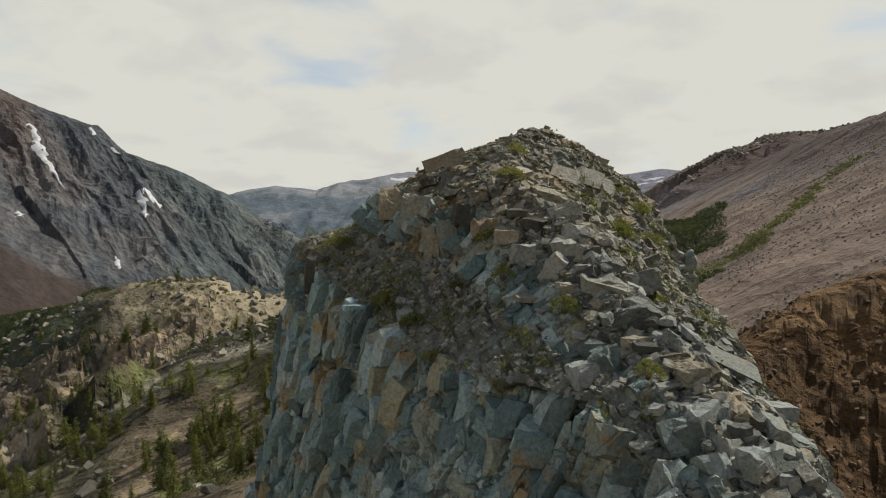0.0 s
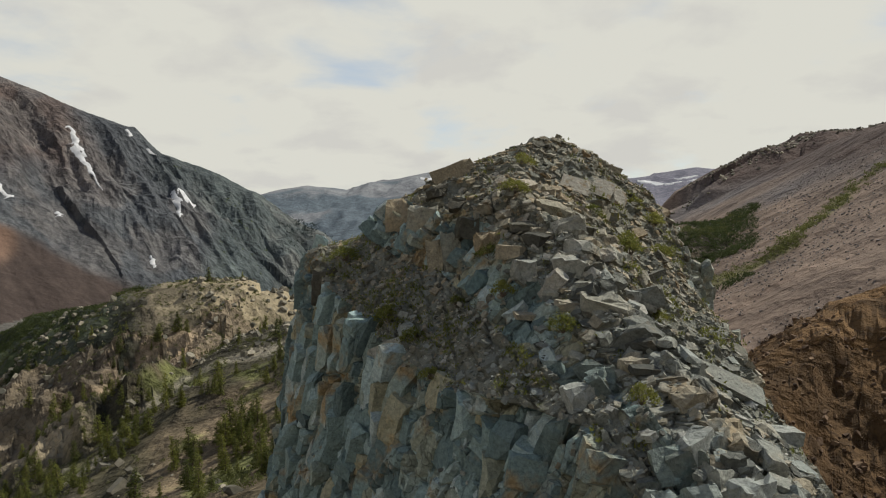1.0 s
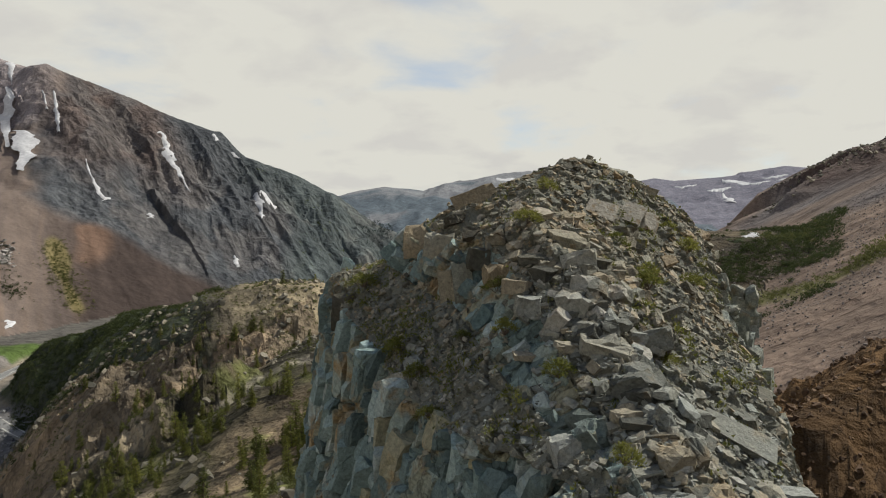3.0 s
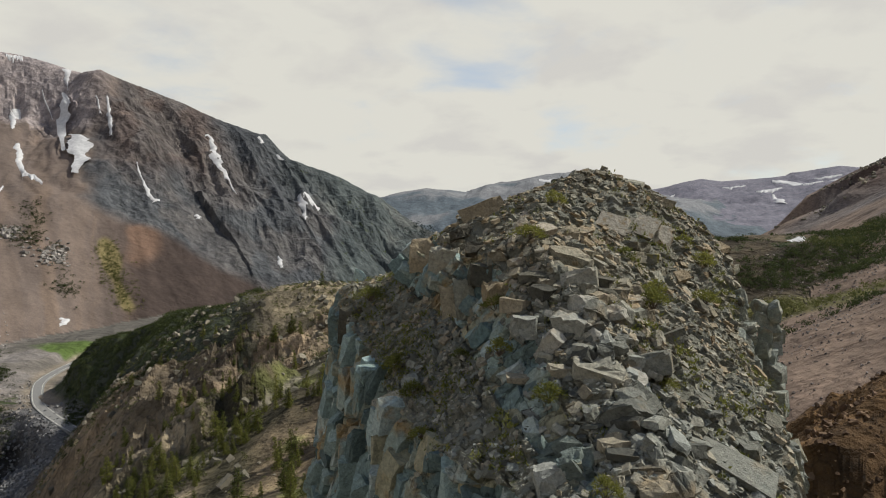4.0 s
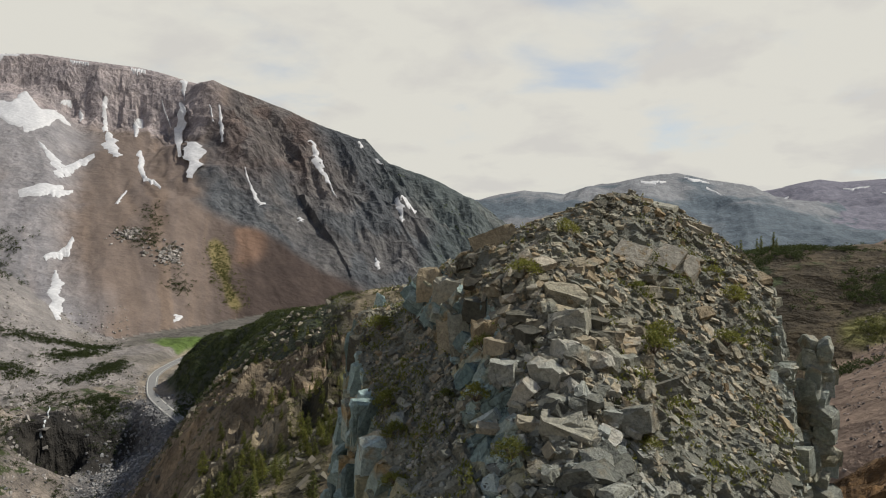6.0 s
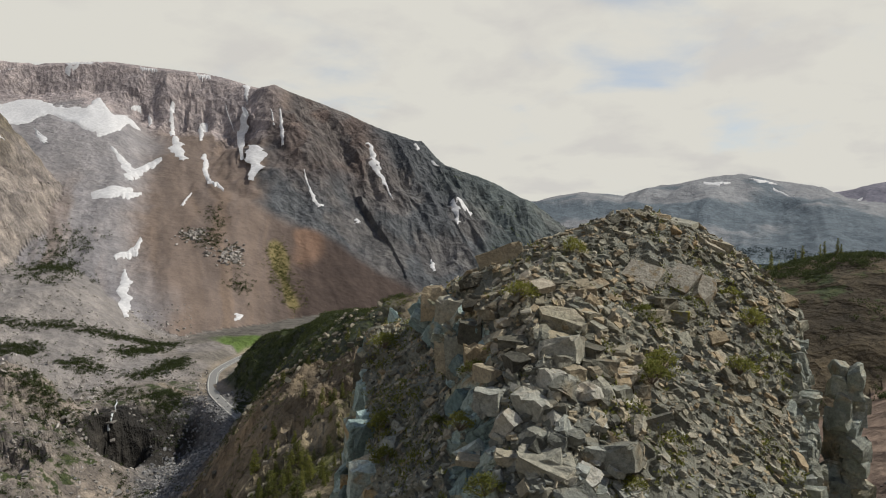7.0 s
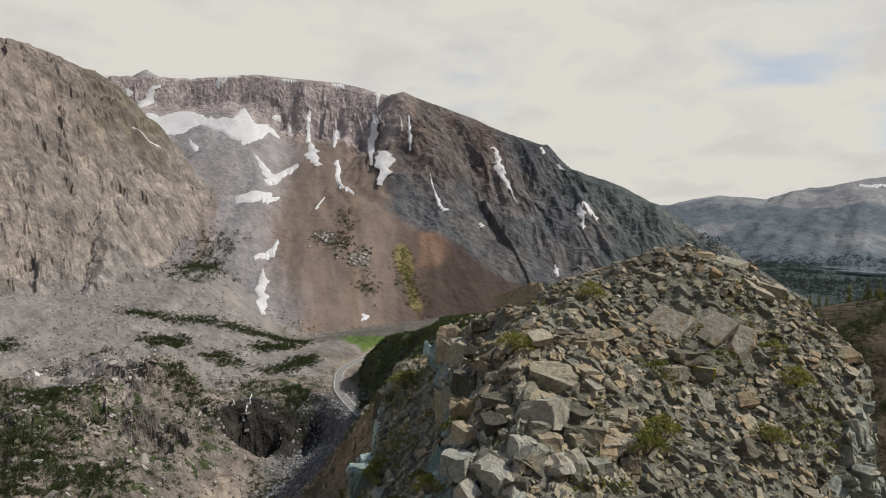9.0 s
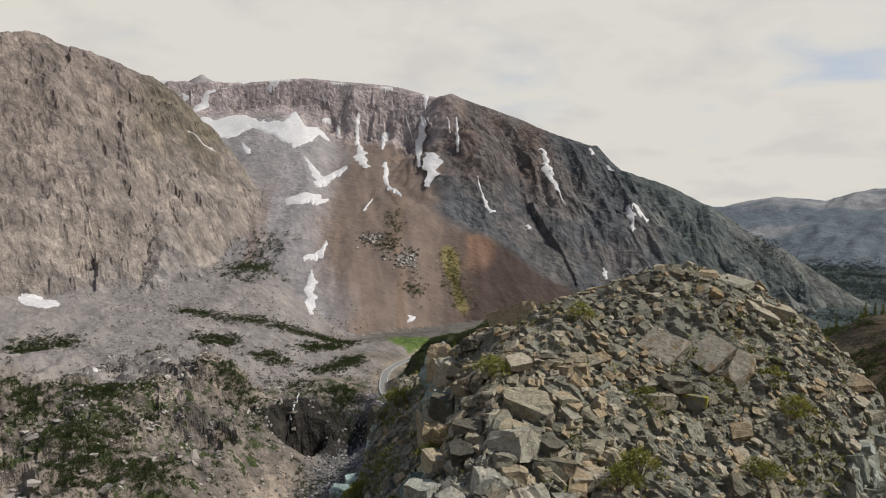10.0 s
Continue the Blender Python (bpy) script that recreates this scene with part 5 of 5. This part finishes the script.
    c = np.stack([np.interp(fine_t, t, ways[:, k]) for k in (0, 1)], -1)
    for k in range(14):
        c[1:-1] = 0.25 * c[:-2] + 0.5 * c[1:-1] + 0.25 * c[2:]
    g = np.gradient(c, axis=0)
    side = np.stack([-g[:, 1], g[:, 0]], -1) / np.linalg.norm(g, axis=1, keepdims=True)
    z = land_z(c[:, 0], c[:, 1])
    for k in range(20):
        z[1:-1] = 0.25 * z[:-2] + 0.5 * z[1:-1] + 0.25 * z[2:]
    rows = [np.concatenate([c + side * (offset + o), (z + lift + dz)[:, None]], -1) for o, dz in ((-half_wide - 0.4, -1.2), (-half_wide, 0), (half_wide, 0), (half_wide + 0.4, -1.2))]
    v = np.stack(rows, 1)
    return mesh_of(name, v.reshape(-1, 3), sheet_faces(len(c), 4), material)


road = tagged(new("road", ribbon("road", ROAD, 4.8, 0.9, 0, ASPHALT)), "grey two-lane mountain road winding along the valley", "road", kind="structure")
for off in (-3.7, 3.7):
    mark = new("road_line", ribbon("road_line", ROAD, 0.14, 0.93, off, ROAD_LINE))
    mark.parent = road

# ---- foliage ----
def leaf_paint(name, dark, light, scale=2.0):
    p = Paint(name, 0.75, gloss=0.2)
    luck = p.n.new("ShaderNodeObjectInfo").outputs["Random"]
    isle = p.n.new("ShaderNodeNewGeometry").outputs["Random Per Island"]
    col = p.ramp(p.sum(p.sum(luck, 0.5, "MULTIPLY"), p.sum(isle, 0.5, "MULTIPLY")), (0.05, dark), (0.95, light))
    m = p.done(col)
    glow = p.put("ShaderNodeBsdfTranslucent", (("Color", col),))
    both = p.n.new("ShaderNodeMixShader")
    both.inputs[0].default_value = 0.45
    p.l.new(p.bsdf.outputs[0], both.inputs[1])
    p.l.new(glow.outputs[0], both.inputs[2])
    p.l.new(both.outputs[0], p.n["Material Output"].inputs["Surface"])
    return m


NEEDLES = leaf_paint("pine_needles", (0.03, 0.044, 0.014), (0.22, 0.22, 0.05))
SHRUB = leaf_paint("shrub_leaves", (0.05, 0.062, 0.022), (0.15, 0.15, 0.05))
# conifers of the far valley, their green dulled to blue by painted haze
HAZED_NEEDLES = leaf_paint("hazed_needles", (0.02, 0.03, 0.03), (0.046, 0.06, 0.058))
DARK_SHRUB = leaf_paint("dark_shrub_leaves", (0.026, 0.038, 0.015), (0.09, 0.104, 0.036))
bark = Paint("bark", 0.9)
BARK = bark.done(bark.ramp(bark.noise(3, 5, 0.7, None, (1, 1, 0.2)), (0.3, (0.07, 0.05, 0.035)), (0.7, (0.17, 0.13, 0.1))), bark.noise(8, 3), 0.03)


def tuft(rnd, at, out, size, leaves):
    """A spray of small leaves as loose triangles."""
    v, f = [], []
    for k in range(leaves):
        c = at + np.array([rnd.gauss(0, 0.42), rnd.gauss(0, 0.42), rnd.gauss(0, 0.3)]) * size
        d = out + np.array([rnd.gauss(0, 0.7), rnd.gauss(0, 0.7), rnd.gauss(0, 0.5)])
        d = d / (np.linalg.norm(d) + 1e-6) * size * rnd.uniform(0.35, 0.7)
        w = np.cross(d, (rnd.gauss(0, 1), rnd.gauss(0, 1), rnd.gauss(0, 1)))
        w = w / (np.linalg.norm(w) + 1e-6) * size * rnd.uniform(0.1, 0.2)
        v += [c - w, c + w, c + d]
        f.append((len(v) - 3, len(v) - 2, len(v) - 1))
    return v, f


def join(lots):
    vs, fs, n = [], [], 0
    for v, f in lots:
        vs += list(v)
        fs += [tuple(i + n for i in t) for t in f]
        n += len(v)
    return np.array(vs), np.array(fs)


def cone(x0, y0, z0, r0, x1, y1, z1, r1, sides=6):
    v = [(x + r * math.cos(6.283 * k / sides), y + r * math.sin(6.283 * k / sides), z) for x, y, z, r in ((x0, y0, z0, r0), (x1, y1, z1, r1)) for k in range(sides)]
    f = []
    for k in range(sides):
        n = (k + 1) % sides
        f += [(k, n, sides + n), (k, sides + n, sides + k)]
    return v, f


def conifer(seed, wide, bare):
    """Trunk and crown of a mountain pine, 1 m tall, scaled where it stands."""
    rnd = random.Random(seed)
    bend = rnd.uniform(-0.03, 0.03)
    trunk = [cone(0, 0, -0.04, 0.022, bend, 0, 0.6, 0.012), cone(bend, 0, 0.6, 0.012, bend * 1.5, 0.01, 0.98, 0.003)]
    crown = []
    tiers = 15
    for k in range(tiers):
        h = bare + (1 - bare) * (k + 0.3) / tiers
        reach = wide * (1.05 - (k + 0.3) / tiers) ** 0.8 * rnd.uniform(0.65, 1.15)
        for b in range(max(3, 7 - k // 3)):
            a = rnd.uniform(0, 6.283)
            far = reach * rnd.uniform(0.55, 1.1)
            out = np.array([math.cos(a), math.sin(a), -0.12])
            trunk.append(cone(bend * h, 0, h, 0.004, bend * h + out[0] * far * 0.8, out[1] * far * 0.8, h + 0.01, 0.001, 3))
            for s in (0.45, 0.95):
                crown.append(tuft(rnd, np.array([bend * h, 0, h]) + out * far * s, out, 0.055 + 0.25 * far, 9))
    return join(trunk), join(crown)


def bush(seed, leaves=10, clumps=46):
    rnd = random.Random(seed)
    stems, crown = [], []
    for k in range(clumps):
        a, u = rnd.uniform(0, 6.283), rnd.random() ** 0.6
        h = 0.42 * (1 - u * u) * rnd.uniform(0.55, 1.1) + 0.08
        p = np.array([0.5 * u * math.cos(a), 0.5 * u * math.sin(a) * 0.85, h])
        if k % 4 == 0:
            stems.append(cone(0, 0, -0.1, 0.02, p[0] * 0.9, p[1] * 0.9, p[2] * 0.9, 0.006, 4))
        crown.append(tuft(rnd, p, np.array([math.cos(a) * u, math.sin(a) * u, 0.6]), 0.15, leaves))
    return join(stems), join(crown)


def plant(kind, maker, leaves, n, *args):
    """Some forms of one plant, each with its meshes."""
    made = []
    for k in range(n):
        (tv, tf), (cv, cf) = maker(300 + 17 * k, *args)
        made.append((mesh_of(kind + "_wood", tv, tf, BARK), mesh_of(kind + "_crown", cv, cf, leaves)))
    return made


def stand(name, form, m, label, category, group, wood="trunk"):
    base = new(name)
    base.matrix_basis = m
    for n, me in ((wood, form[0]), ("crown", form[1])):
        ob = new(n, me)
        ob.parent = base
    return tagged(base, label, category, group)


PINES = [conifer(500 + k, 0.15 + 0.018 * (k % 4), 0.06 + 0.03 * (k % 3)) for k in range(7)]
PINE_FORMS = [(mesh_of("trunk", *t, BARK), mesh_of("crown", *c, NEEDLES)) for t, c in PINES]
ALPINE = leaf_paint("alpine_bush_leaves", (0.085, 0.1, 0.025), (0.26, 0.25, 0.065))
BUSH_FORMS = plant("bush", bush, ALPINE, 4, 12, 60)

# bushes on the outcrop: easting, northing, height, breadth
for k, (x, y, z, wide) in enumerate(((3.4, 36.6, 121.0, 1.2), (2.2, 34.3, 117.8, 1.1), (-2.9, 35.2, 114.5, 1.15), (-1.4, 32.8, 113.9, 1.0), (-0.4, 30.4, 112.8, 0.9), (5.0, 28.3, 115.4, 1.05), (2.7, 31.4, 116.4, 0.9),
                                     (7.0, 23.5, 113.9, 0.8), (-6.2, 41.1, 117.1, 1.3), (0.6, 33.7, 115.6, 0.7), (8.2, 40.9, 119.5, 1.2),
                                     (9.4, 37.5, 117.9, 1.4), (11.6, 46.3, 119.9, 1.5), (12.8, 45.5, 119.0, 1.3), (9.3, 36.1, 117.9, 1.2), (4.3, 42.4, 122.65, 1.0), (12.4, 42.0, 117.3, 1.2), (9.5, 30.8, 115.3, 0.8))):
    stand("bush", BUSH_FORMS[k % 4], pose(x, y, z + 0.1, 0, 0, 47 * k) @ Matrix.Diagonal((wide * 1.3, wide * 1.3, wide * (1.1 + 0.1 * (k % 4)), 1)), "low yellow-green alpine bush growing among the rocks", "bush", "bushes on the rock outcrop", "stem")

# tufts of grass and cushion plants between the stones
lots = []
rnd = random.Random(77)
for i, j in zip(*spots(on_top * (0.25 + 1.5 * gully + 1.4 * (seg == 4) * (ox > ridge + 1.5) * (oy > 28) * (oy < 47)) * smooth(fbm(ox / 1.7, oy / 1.7, 3, 83), 0.0, 0.35), 1500)):
    lots.append(tuft(rnd, core_xyz[i, j] + np.array([0, 0, 0.07]), np.array([0, 0, 0.9]), rnd.uniform(0.14, 0.34), 9))
tagged(new("grass_tufts", mesh_of("grass_tufts", *join(lots), ALPINE)), "tufts of yellow-green grass between the stones", "grass", kind="stuff")

# pines on the near slopes
rnd = random.Random(21)
placed = 0
while placed < 290:
    az = rnd.uniform(10.5, 44)
    far = rnd.uniform(120, 340)
    grove = 1.2 * math.exp(-((az - 16) / 5) ** 2 - ((far - 165) / 35) ** 2) + 0.55 * math.exp(-((az - 30) / 9) ** 2 - ((far - 220) / 70) ** 2) + 0.05
    x, y = -far * math.sin(radians(az)), far * math.cos(radians(az))
    if rnd.random() > grove * (0.55 + 0.8 * float(fbm(np.array([x / 25]), np.array([y / 25]), 2, 301)[0])):
        continue
    tall = rnd.uniform(3.0, 8.8) * (0.75 if rnd.random() < 0.4 else 1.0)
    stand("pine_tree", PINE_FORMS[placed % 7], pose(x, y, float(land_z(x, y)) - 0.2, 3 * rnd.gauss(0, 1), 3 * rnd.gauss(0, 1), rnd.uniform(0, 360)) @ Matrix.Diagonal((tall * rnd.uniform(0.9, 1.5), tall * rnd.uniform(0.9, 1.5), tall, 1)),
          "sparse yellow-green mountain pine on a rocky slope", "pine tree", "pines on the near slopes")
    placed += 1

for k in range(26):
    x, y = rnd.uniform(-34, 34), rnd.uniform(240, 262)
    tall = rnd.uniform(3.0, 6.5)
    stand("pine_tree", PINE_FORMS[k % 7], pose(x, y, float(land_z(x, y)) - 0.2, 0, 0, 50 * k) @ Matrix.Diagonal((tall * 0.9, tall * 0.9, tall, 1)), "thin weathered pine on the low hill behind the outcrop", "pine tree", "pines on the low hill")


def leaf_cloud(name, label, x, y, size, leaves, seed, clumps=7, blades=7, tall=1.0, category="shrubs"):
    """Growth that nobody could count, as one mesh of loose leaves."""
    r = np.random.RandomState(seed)
    low = land_z(x, y) < 140
    x, y, size = x[low], y[low], size[low]
    z = land_z(x, y)
    base = np.stack([x, y, z], -1)[:, None, :] + r.randn(len(x), clumps, 3) * (0.33, 0.33, 0.0) * size[:, None, None]
    base[..., 2] += r.uniform(0.02, 0.5 * tall, (len(x), clumps)) * size[:, None]
    s = np.repeat(size[:, None], clumps, 1)[..., None, None] * 0.42
    c = base[:, :, None, :] + r.randn(len(x), clumps, blades, 3) * (0.42, 0.42, 0.3) * s
    d = np.array([0, 0, 0.8]) + r.randn(*c.shape) * (0.7, 0.7, 0.5)
    d = d / np.linalg.norm(d, axis=-1, keepdims=True) * s * r.uniform(0.4, 0.75, c.shape[:3])[..., None]
    w = np.cross(d, r.randn(*c.shape))
    w = w / np.linalg.norm(w, axis=-1, keepdims=True) * s * r.uniform(0.12, 0.22, c.shape[:3])[..., None]
    v = np.stack([c - w, c + w, c + d], -2).reshape(-1, 3)
    return tagged(new(name, mesh_of(name, v, np.arange(len(v)).reshape(-1, 3), leaves)), label, category, kind="stuff")


def polar_spread(count, a0, a1, r0, r1, seed, cut=0.0, scale=40.0):
    """Places in a sector, in drifts."""
    r = np.random.RandomState(seed)
    x, y = np.zeros(0), np.zeros(0)
    while len(x) < count:
        az, far = np.radians(r.uniform(a0, a1, count)), np.sqrt(r.uniform(r0 * r0, r1 * r1, count))
        px, py = -far * np.sin(az), far * np.cos(az)
        keep = (fbm(px / scale, py / scale, 3, seed) > cut) | (r.rand(count) < 0.05)
        x, y = np.concatenate([x, px[keep]]), np.concatenate([y, py[keep]])
    return x[:count], y[:count]


def strip_spread(count, points, wide, seed):
    r = np.random.RandomState(seed)
    p = np.array(points, float)
    t = r.uniform(0, len(p) - 1, count)
    return np.interp(t, np.arange(len(p)), p[:, 0]) + r.randn(count) * wide, np.interp(t, np.arange(len(p)), p[:, 1]) + r.randn(count) * wide


def sizes(count, lo, hi, seed, lean=1.6):
    return lo + (hi - lo) * np.random.RandomState(seed).rand(count) ** lean


leaf_cloud("hillside_shrubs", "low olive shrubs scattered over the near hillside", *polar_spread(4600, 9, 44, 110, 430, 401, 0.0, 26), sizes(4600, 0.5, 2.0, 1), SHRUB, 31)
leaf_cloud("valley_shrubs", "dark green shrubs and stunted trees on the granite ledges", *polar_spread(3200, 43.5, 78, 400, 760, 403, 0.3, 45), sizes(3200, 1.2, 3.8, 2), DARK_SHRUB, 32)
BANDS = (((-779, 285), (-783, 308), (-768, 342)), ((-649, 236), (-608, 238), (-560, 220)), ((-575, 262), (-552, 272), (-548, 284)), ((-437, 189), (-422, 203), (-440, 229), (-475, 262), (-505, 290)), ((-413, 179), (-408, 196), (-418, 218)),
         ((-392, 216), (-408, 247)), ((-685, 441), (-654, 470)), ((-606, 468), (-593, 482)), ((-608, 530), (-601, 576)), ((-544, 492), (-539, 527), (-542, 547)), ((-517, 352), (-512, 371), (-501, 380)), ((-352, 295), (-355, 316)), ((-482, 464), (-458, 455)))
spread = [strip_spread(int(180 + 5.5 * math.hypot(b[0][0] - b[-1][0], b[0][1] - b[-1][1])), b, 8.5, 700 + k) for k, b in enumerate(BANDS)]
bx, by = np.concatenate([s[0] for s in spread]), np.concatenate([s[1] for s in spread])
leaf_cloud("ledge_thickets", "bands of dark green willow thicket between the granite ledges", bx, by, sizes(len(bx), 1.6, 4.6, 45), DARK_SHRUB, 45)
leaf_cloud("ledge_shrubs", "band of dark green willow shrubs along the foot of the talus", *strip_spread(1700, ((-777, 466), (-721, 501), (-662, 540), (-640, 585), (-600, 600)), 7, 44), sizes(1700, 1.4, 3.8, 9), DARK_SHRUB, 44)
leaf_cloud("dark_hill_shrubs", "dark green shrubs on the shaded side of the knoll", *polar_spread(8500, 25.5, 40.5, 350, 730, 404, -0.3, 36), sizes(8500, 1.1, 3.6, 3), DARK_SHRUB, 33)
leaf_cloud("slope_shrubs", "yellow-green shrubs in strips across the scree slope", *strip_spread(300, GRASS_STRIP, 2.4, 34), sizes(300, 0.7, 2.2, 4), SHRUB, 34)
leaf_cloud("upper_slope_shrubs", "yellow-green shrubs below the rocky brow of the slope", *strip_spread(180, ((70, 226), (84, 240), (97, 258)), 3.0, 36), sizes(180, 0.9, 2.2, 5), SHRUB, 36)
leaf_cloud("saddle_shrubs", "green shrubs covering the low hill behind the outcrop", *polar_spread(4500, -22, 14, 170, 285, 406, -0.2, 30), sizes(4500, 0.8, 2.2, 6), DARK_SHRUB, 35)
leaf_cloud("scree_shrubs", "olive shrubs in a strip down the red scree", *strip_spread(520, ((-602, 820), (-635, 845), (-667, 870), (-700, 905)), 10, 38), sizes(520, 1.6, 4.2, 7), SHRUB, 38)
leaf_cloud("talus_trees", "dark stunted conifers in clumps on the red scree", *strip_spread(420, ((-837, 911), (-804, 891), (-775, 855), (-772, 832), (-820, 838), (-735, 845), (-659, 783), (-680, 790)), 9, 43), sizes(420, 1.8, 5.0, 18), DARK_SHRUB, 43, 7, 7, 1.6, "trees")
leaf_cloud("granite_trees", "dark conifers clinging to the foot of the granite wall", *strip_spread(420, ((-860, 595), (-886, 661), (-940, 730), (-850, 640), (-812, 590)), 20, 39), sizes(420, 3.0, 7.0, 8), DARK_SHRUB, 39, 7, 7, 1.8, "trees")
leaf_cloud("far_forest", "dark conifer forest on the floor of the far valley", *polar_spread(4000, -6, 15, 1150, 2300, 407, -0.2, 160), sizes(4000, 6, 12, 10), HAZED_NEEDLES, 40, 4, 6, 1.8, "forest")


def stone_field(name, label, x, y, size, material, seed, flatness=1.0):
    r = np.random.RandomState(seed)
    z = land_z(x, y)
    poses = []
    for px, py, pz, s in zip(x, y, z, size):
        m = np.eye(4)
        m[:3, :3] = np.array(Euler((0.5 * r.randn(), 0.5 * r.randn(), r.uniform(0, 6.28))).to_matrix()) * np.array([s * r.uniform(0.8, 1.4), s, s * r.uniform(0.8, 1.4) * flatness])[None, :]
        m[:3, 3] = (px, py, pz + 0.08 * s)
        poses.append((r.randint(12), m))
    v, f = heap(CHUNKS, poses)
    return tagged(new(name, mesh_of(name, v, f, material)), label, "stones", kind="stuff")


def stone_paint(name, dark, mid, light):
    p = Paint(name, 0.9)
    isle = p.n.new("ShaderNodeNewGeometry").outputs["Random Per Island"]
    col = p.ramp(isle, (0.0, dark), (0.5, mid), (1.0, light))
    col = p.mix(0.5, col, p.ramp(p.noise(1.2, 5, 0.7), (0.3, (0.3, 0.3, 0.3)), (0.7, (0.72, 0.72, 0.72))), "OVERLAY")
    return p.done(col, p.noise(1.5, 5), 0.3, 0.6)


PALE_STONE = stone_paint("pale_granite", (0.14, 0.128, 0.115), (0.22, 0.2, 0.18), (0.35, 0.32, 0.295))
# grey talus stones with the cloud's shadow in their colour
SHADED_STONE = stone_paint("shaded_talus", (0.075, 0.075, 0.078), (0.125, 0.123, 0.126), (0.23, 0.225, 0.22))
BROWN_STONE = stone_paint("brown_crag", (0.09, 0.082, 0.062), (0.16, 0.142, 0.108), (0.28, 0.245, 0.185))
RUST_STONE = stone_paint("rusty_stone", (0.06, 0.035, 0.02), (0.11, 0.065, 0.037), (0.19, 0.12, 0.07))
SCREE_STONE = stone_paint("scree_stone", (0.11, 0.09, 0.08), (0.19, 0.16, 0.145), (0.29, 0.25, 0.22))
stone_field("ledge_slabs", "pale granite ledges broken into large tilted slabs", *polar_spread(700, 49, 78, 390, 720, 510, 0.05, 55), sizes(700, 2.0, 8.0, 20, 2.4), PALE_STONE, 60, 0.4)
stone_field("scree_crags", "pale crags standing out of the red scree", *strip_spread(260, ((-718, 816), (-735, 850), (-715, 818), (-820, 836), (-800, 840)), 10, 62), sizes(260, 1.5, 8.0, 22, 2.0), PALE_STONE, 62, 0.8)
stone_field("brow_rocks", "dark red-brown crags along the brow of the slope", *strip_spread(700, [p[:2] for p in RIGHT_SLOPE[1:9]], 9.0, 61), sizes(700, 0.5, 2.4, 21, 2.6), BROWN_STONE, 61, 0.9)
stone_field("ledge_blocks", "pale granite blocks strewn over the valley ledges", *polar_spread(4600, 42.5, 78, 390, 760, 501, 0.0, 40), sizes(4600, 0.5, 3.2, 11, 2.6), PALE_STONE, 51)
stone_field("talus", "grey talus boulders below the road and the walls", *strip_spread(3000, ((-425, 455), (-400, 430), (-385, 405), (-370, 380), (-352, 345), (-325, 310)), 17, 52), sizes(3000, 0.6, 3.2, 12, 2.5), SHADED_STONE, 52)
stone_field("apron_stones", "pale lilac-grey stones scattered on the talus apron", *polar_spread(4200, 44, 78, 640, 980, 508, -0.2, 60), sizes(4200, 0.5, 3.2, 19, 3.0), PALE_STONE, 58)
stone_field("knoll_crags", "dark brown crags and loose rocks on the near hills", *polar_spread(2600, 9, 42, 100, 440, 503, 0.15, 34), sizes(2600, 0.3, 3.4, 13, 3.4), BROWN_STONE, 53)
stone_field("rusty_stones", "rust-brown broken stones on the steep ridge", *polar_spread(2400, -44, -19, 62, 112, 504, -0.3, 12), sizes(2400, 0.12, 0.75, 14, 2.8), RUST_STONE, 54)
stone_field("scree", "grey and reddish scree stones on the open slope", *polar_spread(9000, -40, -14, 105, 300, 505, -0.5, 30), sizes(9000, 0.12, 0.6, 15, 2.4), SCREE_STONE, 55)

# ---- the waterfall in its cleft ----
water = Paint("white_water", 0.4, gloss=0.5)
WHITE_WATER = water.done(water.ramp(water.noise(0.8, 5), (0.3, (0.34, 0.36, 0.37)), (0.7, (0.6, 0.62, 0.63))))
drops = np.linspace(0, 3, 30)
fx = np.interp(drops, range(4), [-502, -483, -478, -478]) + 0.7 * np.sin(7 * drops)
fy = np.interp(drops, range(4), [434, 417, 408, 405]) + 0.4 * np.sin(9 * drops)
fz = land_z(fx, fy)
for k in range(4):
    fz[1:-1] = 0.5 * fz[1:-1] + 0.25 * (fz[:-2] + fz[2:])
fz = fz + 0.6
wide = 0.3 + 0.16 * drops + 0.14 * np.sin(5 * drops)
rows = np.stack([np.stack([fx + k * wide * 0.75, fy + k * wide * 0.66, fz + dz], -1) for k, dz in ((-1.2, -0.8), (-0.6, 0.3), (0.6, 0.3), (1.2, -0.8))], 1)
tagged(new("waterfall", mesh_of("waterfall", rows.reshape(-1, 3), sheet_faces(30, 4), WHITE_WATER, False)), "thin white waterfall dropping into a dark rocky cleft", "waterfall")

# ---- the far lake ----
LAKE_AT = (70, 2085, -28.0)
lake_paint = Paint("lake_water", 0.12, gloss=0.5)
LAKE = lake_paint.done((0.16, 0.2, 0.22), lake_paint.noise(0.08, 3), 0.3, 0.15)
turn = np.linspace(0, 2 * np.pi, 48, endpoint=False)
wide = 1 + 0.18 * np.sin(3 * turn + 1) + 0.1 * np.sin(5 * turn)
lx, ly = LAKE_AT[0] + 330 * wide * np.cos(turn), LAKE_AT[1] + 95 * wide * np.sin(turn)
lv = np.concatenate([np.stack([lx, ly, np.full(48, LAKE_AT[2])], -1), np.stack([lx, ly, np.full(48, LAKE_AT[2] - 6)], -1), [(LAKE_AT[0], LAKE_AT[1], LAKE_AT[2])]])
lf = []
for k in range(48):
    n = (k + 1) % 48
    lf += [(k, n, 96), (k, 48 + k, 48 + n), (k, 48 + n, n)]
tagged(new("water", mesh_of("water", lv, np.array(lf), LAKE)), "pale far lake on the valley floor", "lake", kind="structure")
